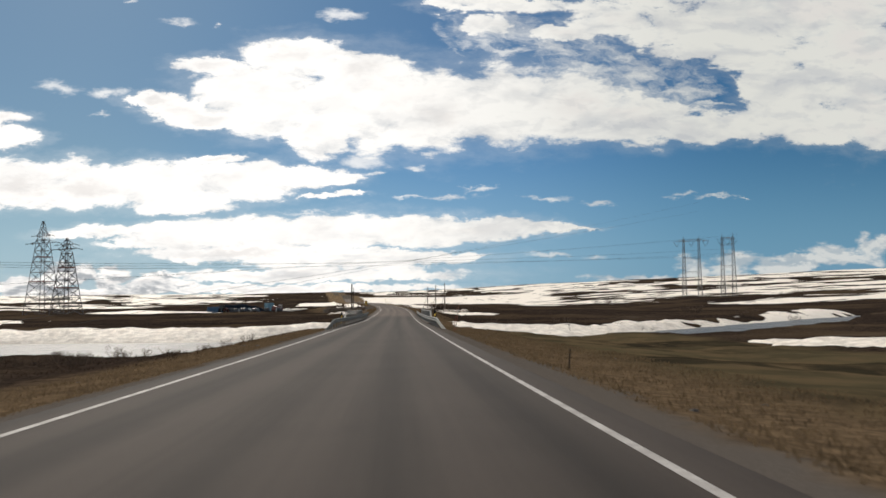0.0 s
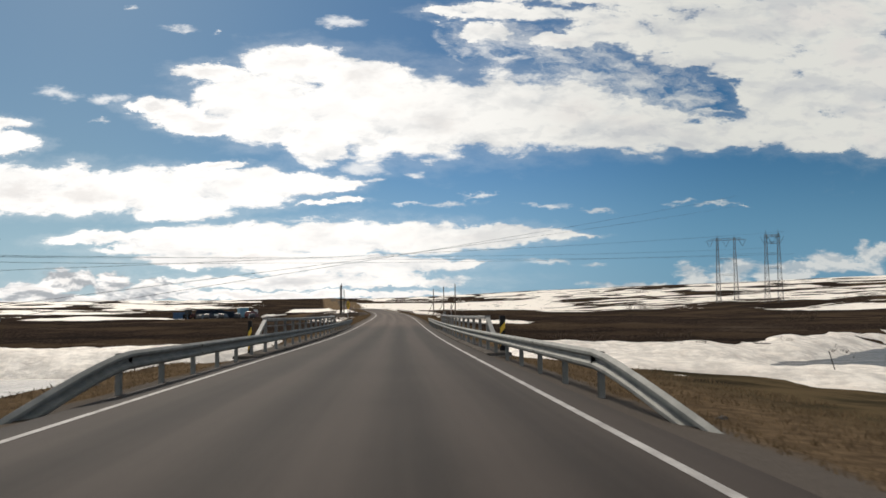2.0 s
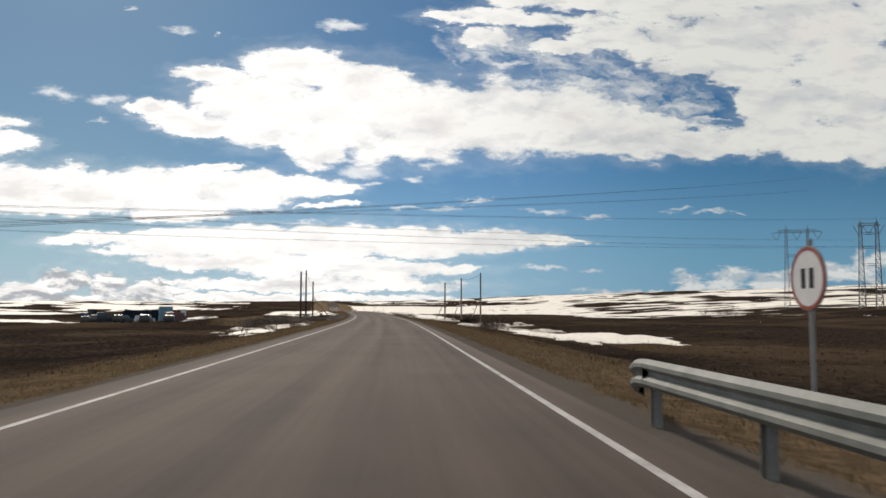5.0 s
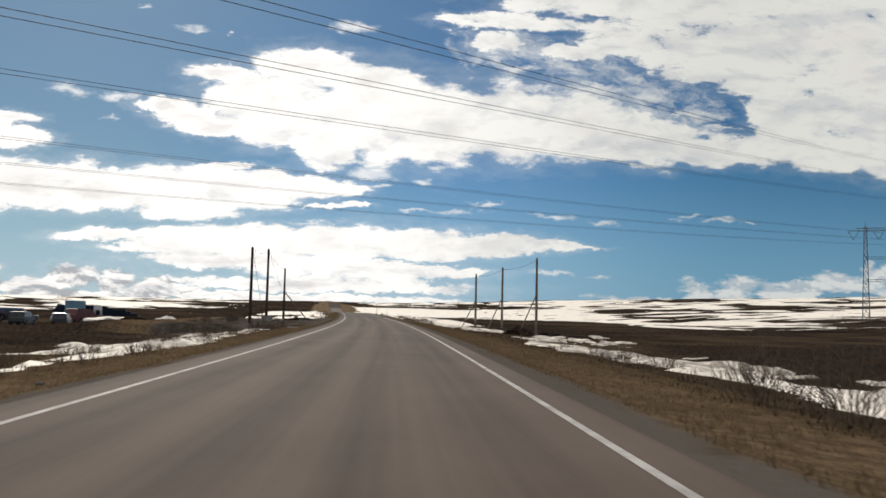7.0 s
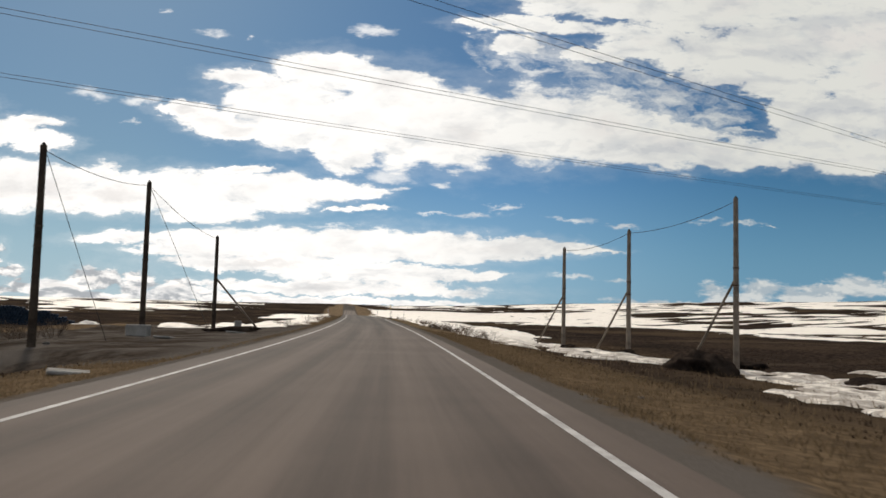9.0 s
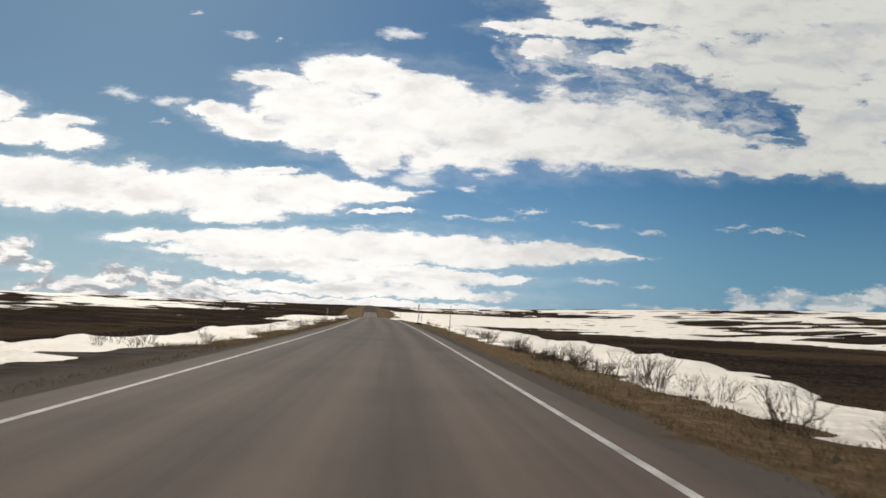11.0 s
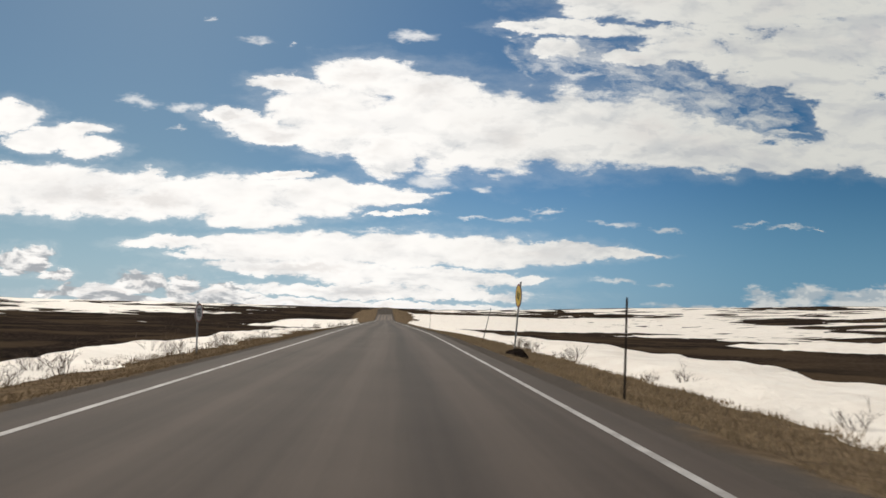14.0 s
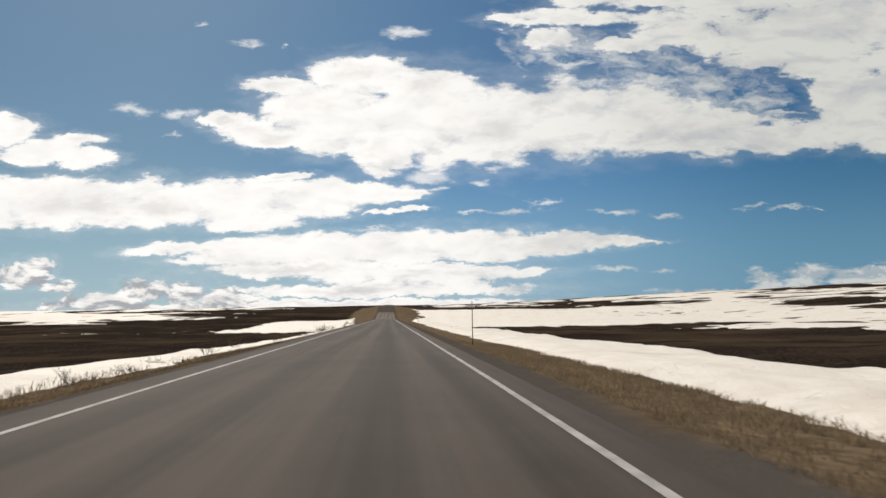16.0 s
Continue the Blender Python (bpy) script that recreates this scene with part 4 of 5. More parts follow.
for y, l, tall, ls, lw, bands in ((56.8, 4.70, 1.8, 9, 0, (1.3, 0.3)), (57.2, 4.62, 1.6, 9, 2, (1.1, 0.25)), (352.0, 4.6, 1.95, 2, 0, ()), (431.2, 6.1, 2.2, 13, 0, ()), (393.6, 4.75, 1.8, 1, 0, ()),
                                  (470.5, 4.9, 2.0, 0, 0, ()), (378.0, -7.2, 0.9, 2, 0, ()), (545.0, 5.0, 2.0, 1, 0, ()), (20.6, 5.0, 0.5, 4, 0, ()), (87.0, 18.4, 1.2, -16, 0, ()), (115.0, 34.0, 1.1, 0, 0, ()), (102.0, 41.0, 1.3, 2, 0, ())):
    stake(y, l, tall, ls, lw, bands, "thin weathered marker stake standing in the road bank")


# ---- wooden power poles beside the road ----
def wood_pole(y, l, top, foot, material_, label, thick=0.065):
    """top: height of the pole's head over the road. foot: where the brace stands, aside and ahead of the pole."""
    base_z = float(ground_z(y, l))
    high = float(road_z(y)) + top - base_z
    ob = thing("power_pole", label, "utility pole", spot(y, l), "wooden poles of the crossing line")
    part("shaft", Form().tube((0, 0, -0.8), (0, 0, high), 0.16, 0.12, 12), material_, ob, smooth_faces=True)
    part("cap", Form().tube((0, 0, high), (0, 0, high + 0.12), 0.10, 0.02, 10), BLACK, ob)
    fz = float(ground_z(y + foot[1], l + foot[0])) - base_z
    if thick > 0.05:
        part("brace", Form().tube((0.05, 0.1, high * 0.54), (foot[0], foot[1], fz - 0.3), thick, sides=8), PALE_WOOD, ob, "slanting brace", True)
    else:
        part("guy_wire", Form().tube((0.05, 0.1, high * 0.97), (foot[0], foot[1], fz - 0.3), thick, sides=5), WIRE, ob, "thin guy wire", True)
    for z in (0.49, 0.59):
        part("clamp_band", Form().tube((0, 0, high * z), (0, 0, high * z + 0.06), 0.162, 0.162, 12), BOLT, ob)
    return ob, point(y, l, base_z + high - 0.15)


right_poles = [wood_pole(y, l, top, (-1.7, 2.5), PALE_WOOD, "weathered grey wooden pole with a slanting brace") for y, l, top in ((286.1, 18.5, 7.5), (298.5, 16.7, 6.95), (308.8, 14.8, 6.5))]
# the left poles take the darker wood colour in place of backlit shade
left_poles = [wood_pole(y, l, top, foot, DARK_WOOD, "dark wooden pole with a slanting brace, its backlit shade in the colour", w)
              for y, l, top, foot, w in ((275.3, -11.9, 7.2, (0.6, 7.0), 0.014), (290.0, -11.9, 8.0, (2.6, 6.0), 0.014), (308.2, -11.4, 6.6, (3.3, 1.5), 0.07))]


def cable(name, a, b, sag, r, mat, parent=None, n=40):
    form = Form()
    pts = []
    for k in range(n + 1):
        f = k / n
        p = a.lerp(b, f)
        pts.append(p - Vector((0, 0, 4 * sag * f * (1 - f))))
    side = (b - a).cross(Vector((0, 0, 1))).normalized()
    out = []
    for i, p in enumerate(pts):
        t_ = (pts[min(i + 1, n)] - pts[max(i - 1, 0)]).normalized()
        u_ = side.cross(t_).normalized()
        out += [p + side * r * math.cos(w) + u_ * r * math.sin(w) for w in (0, 2 * math.pi / 3, 4 * math.pi / 3)]
    form.add(out, [(i * 3 + k, i * 3 + (k + 1) % 3, (i + 1) * 3 + (k + 1) % 3, (i + 1) * 3 + k) for i in range(n) for k in range(3)])
    return part(name, form, mat, parent)


for group in (left_poles, right_poles):
    for (_, a), (_, b) in zip(group, group[1:]):
        tagged(cable("slack_wire", a, b, 0.35, 0.018, WIRE), "dark wire slung between two wooden poles", "wire")


def lump(name, at, size, mat, label, category, seed, rough=0.35, flat=0.0, group=""):
    """Uneven heap or stone, with its underside in the ground."""
    bm = bmesh.new()
    bmesh.ops.create_icosphere(bm, subdivisions=4, radius=1.0)
    for v in bm.verts:
        n = noise.noise(v.co * 1.7 + Vector((seed * 7.3, 0, 0))) * rough + noise.noise(v.co * 4.5 + Vector((0, seed * 3.1, 0))) * rough * 0.45 + noise.noise(v.co * 10 + Vector((0, 0, seed))) * rough * 0.2
        v.co = v.co * (1 + n)
        v.co.z = max(v.co.z, -0.45)
        v.co = Vector((v.co.x * size[0], v.co.y * size[1], v.co.z * size[2]))
    me = bpy.data.meshes.new(name)
    bm.to_mesh(me)
    bm.free()
    me.materials.append(mat)
    me.polygons.foreach_set("use_smooth", [True] * len(me.polygons))
    ob = tagged(new(name, me), label, category, group)
    ob.matrix_basis = at
    return ob


for k, (y, l, sx, sy, sz) in enumerate(((285.0, 16.2, 1.5, 1.7, 0.95), (297.3, 16.2, 0.7, 0.7, 0.42), (307.4, 14.9, 0.6, 0.6, 0.32), (296.0, 13.4, 0.5, 0.5, 0.28), (410.9, 5.25, 0.42, 0.40, 0.27), (292, 21, 1.6, 1.2, 0.4), (279, 21.5, 1.4, 1.4, 0.45))):
    lump("peat_mound", spot(y, l, 0.05), (sx, sy, sz), PEAT, "dark wet heap of dug peat on the ground", "soil heap", k + 1, group="soil heaps")
for k, (y, l, w) in enumerate(((288.6, -11.7, 1.05), (309.5, -9.8, 0.5))):
    ob = part("concrete_block", Form().box((0, 0, 0.32), (w, w, 0.8), bevel=0.05), CONCRETE)
    tagged(ob, "rough grey concrete block at the pole foot", "concrete block", "concrete blocks").matrix_basis = spot(y, l, -0.1, 15 * k)
for k, (y, l) in enumerate(((264.6, -6.7), (297.0, -8.0), (285.0, -9.5))):
    ob = part("concrete_slab", Form().box((0, 0, 0.02), (1.0, 0.8, 0.10), bevel=0.03), CONCRETE)
    tagged(ob, "pale concrete slab lying on gravel", "slab", "concrete slabs").matrix_basis = spot(y, l, 0.02, 20 + 35 * k) @ pose(0, 0, 0, 2, 4, 0)


# ---- high-voltage lines ----
def lattice_mast(form, corners_low, corners_high, panels, r, brace=0.6):
    """Four legs with crossed bracing between two sets of corners."""
    lo, hi = [Vector(c) for c in corners_low], [Vector(c) for c in corners_high]
    for a, b in zip(lo, hi):
        form.tube(a, b, r, r * 0.8, 4, False)
    for k in range(panels):
        f, g = k / panels, (k + 1) / panels
        for i in range(len(lo)):
            j = (i + 1) % len(lo)
            p, q = lo[i].lerp(hi[i], f), lo[j].lerp(hi[j], f)
            s_, t_ = lo[i].lerp(hi[i], g), lo[j].lerp(hi[j], g)
            form.tube(p, t_, r * brace, sides=3, caps=False), form.tube(q, s_, r * brace, sides=3, caps=False)
            form.tube(s_, t_, r * brace, sides=3, caps=False)


def square(w, z, cx=0.0, cy=0.0):
    return [(cx - w, cy - w, z), (cx + w, cy - w, z), (cx + w, cy + w, z), (cx - w, cy + w, z)]


def pylon(y, l, height, base, turn, arms, label):
    """Anchor pylon: a wide tapering lattice body, cross arms near the head and a short spire."""
    ob = thing("lattice_pylon", label, "pylon", spot(y, l, -0.2, turn), "high-voltage pylons")
    body = Form()
    waist = height * 0.80
    lattice_mast(body, square(base, 0), square(base * 0.34, waist), 7, 0.16)
    part("body", body, LATTICE, ob)
    head = Form()
    lattice_mast(head, square(base * 0.34, waist), square(base * 0.05, height), 3, 0.10)
    part("spire", head, LATTICE, ob)
    for f in (0.36, 0.62):
        w = base * (1 - 0.66 * f / 0.80 * 0.80)
        ring = Form()
        c = [Vector(v) for v in square(base + (base * 0.34 - base) * f / 0.8, height * f)]
        for i in range(4):
            ring.tube(c[i], c[(i + 1) % 4], 0.17, sides=4)
        part("collar", ring, LATTICE_RED, ob, "dull red horizontal collar")
    for z, reach in arms:
        arm = Form()
        for s in (-1, 1):
            tip = Vector((s * reach, 0, z))
            for a in ((s * base * 0.33, -base * 0.3, z), (s * base * 0.33, base * 0.3, z), (s * base * 0.2, 0, z + 1.4)):
                arm.tube(a, tip, 0.09, sides=4)
        part("cross_arm", arm, LATTICE, ob)
        for s in (-1, 1):
            for w in (-1, 1):
                ins = Form()
                for k in range(6):
                    p = Vector((s * reach, w * (0.3 + 0.28 * k), z - 0.05 * k))
                    ins.tube(p, p + Vector((0, w * 0.12, 0)), 0.12, sides=8)
                part("insulator", ins, INSULATOR, ob)
    return ob


pylon(324.0, -124.0, 34.5, 4.6, -35, ((26.5, 7.5), (29.2, 4.2)), "tall steel lattice pylon with cross arms on the heath")
pylon(258.0, -94.0, 22.5, 3.3, -35, ((19.3, 4.6), (20.6, 3.0)), "steel lattice pylon with cross arms on the heath")


def portal(y, l, height, gap, ties, turn, beam, label):
    """Portal tower: two slim lattice legs, cross ties, and a beam with hanging insulators."""
    ob = thing("portal_tower", label, "power tower", spot(y, l, -0.2, turn), "high-voltage pylons")
    for s in (-1, 1):
        leg = Form()
        lattice_mast(leg, square(1.15, 0, s * gap * 1.05), square(0.42, height, s * gap), 14, 0.10)
        part("leg", leg, LATTICE, ob)
        part("peak", Form().tube((s * gap, 0, height), (s * gap, 0, height + 1.8), 0.12, 0.05, 6), LATTICE, ob)
    for f in ties:
        tie = Form()
        for y_ in (-0.5, 0.5):
            for z in (0, 0.7):
                tie.tube((-gap, y_, height * f + z), (gap, y_, height * f + z), 0.07, sides=4)
        part("cross_tie", tie, LATTICE, ob)
    top = Form()
    z = height * 0.96
    for y_ in (-0.4, 0.4):
        top.tube((-beam, y_, z), (beam, y_, z), 0.10, sides=4), top.tube((-beam * 0.8, y_, z + 0.9), (beam * 0.8, y_, z + 0.9), 0.08, sides=4)
    n = 10
    for k in range(n):
        a, b = -beam + 2 * beam * k / n, -beam + 2 * beam * (k + 1) / n
        top.tube((a, 0.4, z), (b, 0.4, z + 0.9 if 0 < k < n - 1 else z), 0.05, sides=3), top.tube((a, -0.4, z + 0.9 if 0 < k else z), (b, -0.4, z), 0.05, sides=3)
    part("top_beam", top, LATTICE, ob)
    hung = []
    for x in (-beam * 0.88, 0.0, beam * 0.88):
        for s in (-1, 1):
            form = Form()
            for k in range(8):
                f = k / 8
                p = Vector((x + s * 1.7 * (1 - f), 0, z - 3.2 * f))
                form.tube(p, p + Vector((-s * 0.12, 0, -0.25)), 0.14, sides=8)
            part("insulator_string", form, INSULATOR, ob)
        hung.append(Vector((x, 0, z - 3.3)))
    m = spot(y, l, -0.2, turn)
    return ob, [m @ p for p in hung] + [m @ Vector((s * gap, 0, height + 1.7)) for s in (-1, 1)]


portal(482.5, 183.0, 33.0, 4.1, (0.42, 0.66), -30, 9.0, "steel portal tower with two lattice legs and hanging insulators")
portal(428.5, 178.5, 30.5, 2.6, (0.3, 0.5, 0.7, 0.86), -30, 3.6, "narrow steel portal tower with two lattice legs")


# conductors: y and z where each passes x = -128 or -95 and x = 168, doubled lines side by side
for left_x, spans in ((-128.0, ((32.4, -20.0, 466.4, 55.4), (47.4, -14.9, 470.6, 50.7), (114.9, 0.5, 417.1, 33.4))),
                      (-95.0, ((190.9, 9.6, 432.9, 27.5), (228.2, 12.5, 409.7, 23.2), (233.3, 11.0, 438.2, 25.5)))):
    for qy, qz, ty, tz in spans:
        a, b = Vector((left_x, qy, qz)), Vector((168.0, ty, tz))
        low = a.lerp(b, 0.12)
        way = (a - b).normalized()
        end = low + Vector((way.x, way.y, 0)) * 170 + Vector((0, 0, 4))
        for d in (-0.25, 0.25):
            off = Vector((d * 0.8, -d, 0.12 * d))
            line = cable("power_line", low + off, b + off, 1.3, 0.017, WIRE, n=60)
            tagged(line, "twin high-voltage conductor slung across the road", "power line", "high-voltage conductors")
            cable("far_span", low + off, end + off, 2.0, 0.024, WIRE, line, n=20)


# ---- the yard ----
def container(y, l, turn, size, mat, label):
    """Steel box with ribbed sides, corner posts and doors."""
    ob = thing("container", label, "container", spot(y, l, 0.05, turn), "boxes of the yard")
    L, W, Hh = size
    body = Form()
    n = int(L / 0.28)
    for s in (-1, 1):
        v = []
        for k in range(n + 1):
            d = 0.03 if k % 2 else 0.0
            x = -L / 2 + 0.08 + (L - 0.16) * k / n
            v += [(x, s * (W / 2 - 0.02 - d), 0.15), (x, s * (W / 2 - 0.02 - d), Hh - 0.1)]
        body.add(v, [(2 * k, 2 * k + 2, 2 * k + 3, 2 * k + 1)[::s] for k in range(n)])
    body.box((0, 0, Hh - 0.06), (L - 0.06, W - 0.06, 0.06)), body.box((0, 0, 0.1), (L - 0.06, W - 0.06, 0.14))
    body.box((-L / 2 + 0.05, 0, Hh / 2), (0.05, W - 0.1, Hh - 0.1))
    part("body", body, mat, ob)
    for s in (-1, 1):
        part("door", Form().box((L / 2 - 0.04, s * W / 4, Hh / 2), (0.06, W / 2 - 0.1, Hh - 0.25), bevel=0.01), mat, ob)
        for k in (0.35, 0.7):
            part("lock_rod", Form().tube((L / 2 + 0.01, s * W / 2 * k, 0.2), (L / 2 + 0.01, s * W / 2 * k, Hh - 0.2), 0.02, sides=6), GALVANISED, ob)
    for sx in (-1, 1):
        for sy in (-1, 1):
            part("corner_post", Form().box((sx * (L / 2 - 0.05), sy * (W / 2 - 0.05), Hh / 2), (0.12, 0.12, Hh), bevel=0.01), mat, ob)
    return ob


container(316.0, -41.5, 104, (6.06, 2.44, 2.9), TEAL_STEEL, "light blue steel container in the yard")
container(356.0, -66.5, 12, (6.06, 2.44, 2.75), BLUE_STEEL, "dark blue steel container in the yard")


def drum_mesh():
    """Lying steel drum: rolled hoops, a rim at both ends and sunk lids."""
    rings = [(0.0, 0.26), (0.02, 0.29), (0.0, 0.29), (0.05, 0.28), (0.30, 0.28), (0.32, 0.295), (0.34, 0.28), (0.58, 0.28), (0.60, 0.295), (0.62, 0.28), (0.86, 0.28), (0.90, 0.29), (0.88, 0.26)]
    sides = 14
    form = Form()
    form.add([(r * math.cos(2 * math.pi * k / sides), d, r * math.sin(2 * math.pi * k / sides)) for d, r in rings for k in range(sides)],
             [(i * sides + k, i * sides + (k + 1) % sides, (i + 1) * sides + (k + 1) % sides, (i + 1) * sides + k) for i in range(len(rings) - 1) for k in range(sides)]
             + [tuple(range(sides)), tuple((len(rings) - 1) * sides + k for k in range(sides - 1, -1, -1))])
    return form.mesh("steel_drum", NAVY, True)


DRUM = drum_mesh()
draw = random.Random(4)
for level in range(6):
    for k in range(40 - 3 * level if level < 5 else 20):
        f = (k + 0.5 * level) / 38
        y, l = 384.0 + 11.0 * f, -67.0 + 17.5 * f
        ob = tagged(new("steel_drum", DRUM), "dark blue steel drum lying in a long stack", "drum", "drums stacked in the yard")
        ob.matrix_basis = spot(y, l, 0.27 + 0.51 * level, -10 + draw.uniform(-3, 3)) @ pose(0, draw.uniform(-0.1, 0.1), draw.uniform(-0.02, 0.02))


def car(y, l, turn, mat, size, label, group="vehicles of the yard"):
    """Estate car or van: bevelled lower body, cabin with windows, lamps, bumpers and four wheels."""
    ob = thing("car", label, "car", spot(y, l, 0.02, turn), group)
    L, W, Hh = size
    low = [(-L / 2, 0.28), (L / 2, 0.28), (L / 2, 0.62 * Hh * 0.9), (L / 2 - 0.12, 0.60 * Hh), (-L / 2 + 0.08, 0.62 * Hh), (-L / 2, 0.55 * Hh)]
    top = [(-L / 2 + 0.15, 0.60 * Hh), (L * 0.26, 0.59 * Hh), (L * 0.12, Hh * 0.97), (L * 0.05, Hh), (-L / 2 + 0.45, Hh), (-L / 2 + 0.3, Hh * 0.97)]

    def extrude(outline, w0, w1):
        n = len(outline)
        f = Form()
        f.add([(x, -w0, z) if z < outline[0][1] + 0.3 else (x, -w1, z) for x, z in outline] + [(x, w0, z) if z < outline[0][1] + 0.3 else (x, w1, z) for x, z in outline],
              [tuple(range(n)), tuple(range(2 * n - 1, n - 1, -1))] + [(k, n + k, n + (k + 1) % n, (k + 1) % n) for k in range(n)])
        return f

    part("body", extrude(low, W / 2, W / 2 - 0.05), mat, ob)
    part("cabin", extrude(top, W / 2 - 0.05, W / 2 - 0.18), mat, ob)
    for s in (-1, 1):
        part("side_window", Form().add([(-L / 2 + 0.5, s * (W / 2 - 0.085), 0.66 * Hh), (L * 0.18, s * (W / 2 - 0.085), 0.66 * Hh), (L * 0.10, s * (W / 2 - 0.165), 0.92 * Hh), (-L / 2 + 0.6, s * (W / 2 - 0.165), 0.92 * Hh)], [(0, 1, 2, 3)[::s]]), WINDOW, ob)
        part("headlight", Form().box((L / 2 - 0.03, s * (W / 2 - 0.25), 0.50 * Hh), (0.1, 0.3, 0.14), bevel=0.02), SIGN_WHITE, ob)
        for x in (-L * 0.31, L * 0.31):
            wheel = part("wheel", Form().tube((x, s * (W / 2 - 0.20), 0.33), (x, s * (W / 2 + 0.01), 0.33), 0.33, sides=16), RUBBER, ob)
            part("rim", Form().tube((x, s * (W / 2 + 0.012), 0.33), (x, s * (W / 2 + 0.02), 0.33), 0.19, sides=12), GALVANISED, wheel)
    w = W / 2 - 0.16
    part("windscreen", Form().add([(L * 0.255, -w, 0.62 * Hh), (L * 0.255, w, 0.62 * Hh), (L * 0.14, w - 0.08, 0.93 * Hh), (L * 0.14, -w + 0.08, 0.93 * Hh)], [(0, 1, 2, 3)]), WINDOW, ob)
    for s in (-1, 1):
        part("bumper", Form().box((s * L / 2, 0, 0.4), (0.12, W - 0.1, 0.2), bevel=0.04), BLACK, ob)
    return ob


for k, (y, l, turn, mat, size, what) in enumerate((
        (290, -43.5, 80, CAR_DARK, (4.4, 1.75, 1.5), "dark parked car in the yard"), (292, -40, 95, CAR_DARK, (4.6, 1.8, 1.6), "dark parked car in the yard"),
        (287, -46.5, 70, CAR_DARK, (4.2, 1.7, 1.5), "dark parked car in the yard"), (295, -36.5, 100, CAR_DARK, (4.5, 1.75, 1.5), "dark parked car in the yard"),
        (338, -57, 10, CAR_DARK, (5.2, 2.0, 2.0), "dark parked van in the yard"), (345, -52, 15, CAR_WHITE, (4.6, 1.8, 1.7), "white parked van in the yard"),
        (308, -38.0, 70, CAR_RED, (5.4, 2.0, 1.9), "dull red parked van in the yard"), (293, -50, 85, CAR_DARK, (4.4, 1.75, 1.45), "dark parked car in the yard"))):
    car(y, l, turn, mat, size, what)


def wheel_loader(y, l, turn):
    ob = thing("tractor", "dark wheeled tractor with a roofed cab in the yard", "tractor", spot(y, l, 0.02, turn), "vehicles of the yard")
    part("bonnet", Form().box((1.2, 0, 1.25), (2.0, 1.0, 0.9), bevel=0.08), CAR_RED, ob)
    part("chassis", Form().box((0.2, 0, 0.8), (3.8, 0.8, 0.4), bevel=0.04), CAR_DARK, ob)
    cab = part("cab", Form().box((-0.7, 0, 2.0), (1.5, 1.5, 1.5), bevel=0.05), WINDOW, ob)
    part("roof", Form().box((-0.7, 0, 2.82), (1.75, 1.7, 0.14), bevel=0.04), CAR_DARK, cab)
    part("exhaust", Form().tube((1.5, 0.3, 1.6), (1.5, 0.3, 2.9), 0.05), BLACK, ob)
    for x, r in ((-0.9, 0.85), (1.6, 0.6)):
        for s in (-1, 1):
            wheel = part("wheel", Form().tube((x, s * 0.75, r), (x, s * 1.2, r), r, sides=18), RUBBER, ob)
            part("rim", Form().tube((x, s * 1.2, r), (x, s * 1.215, r), r * 0.5, sides=12), CAR_RED, wheel)
    return ob


wheel_loader(332.0, -60.0, 60)


def tank_stand(y, l):
    ob = thing("tank_stand", "small white tank on a trestle of four legs", "tank", spot(y, l), "boxes of the yard")
    for sx in (-1, 1):
        for sy in (-1, 1):
            part("leg", Form().tube((sx * 0.6, sy * 0.5, -0.1), (sx * 0.4, sy * 0.36, 1.9), 0.06), CAR_WHITE, ob)
    part("tank", Form().tube((0, 0, 1.85), (0, 0, 2.5), 0.55, sides=16), CAR_WHITE, ob, smooth_faces=True)
    part("tie", Form().box((0, 0, 1.0), (1.04, 0.88, 0.05)), CAR_WHITE, ob)
    return ob


tank_stand(312.3, -37.3)


for y, l, turn, tip, L in ((276.6, -13.2, 25, 9, 1.9), (277.2, -13.7, 31, 6, 1.7), (278.0, -13.1, 18, 4, 1.4), (283.0, -20.5, 70, 3, 1.6)):
    ob = part("plank", Form().box((0, 0, 0.05), (L, 0.14, 0.035), bevel=0.006), PALE_WOOD)
    ob.matrix_basis = spot(y, l, 0.03, turn) @ pose(0, 0, 0.06, 0, -tip, 0)
    tagged(ob, "weathered grey loose plank lying on gravel", "plank", "loose planks")
for k, (y, l, sx, sy, sz) in enumerate(((300.0, -8.6, 1.7, 0.6, 0.28), (305.5, -8.9, 1.2, 0.5, 0.22), (287.5, -33.5, 1.6, 1.2, 0.5), (281.0, -24.5, 1.2, 0.9, 0.4))):
    lump("soil_heap", spot(y, l, 0.02), (sx, sy, sz), PEAT, "low brown heap of scraped soil at the gravel edge", "soil heap", 60 + k, 0.4, group="soil heaps")


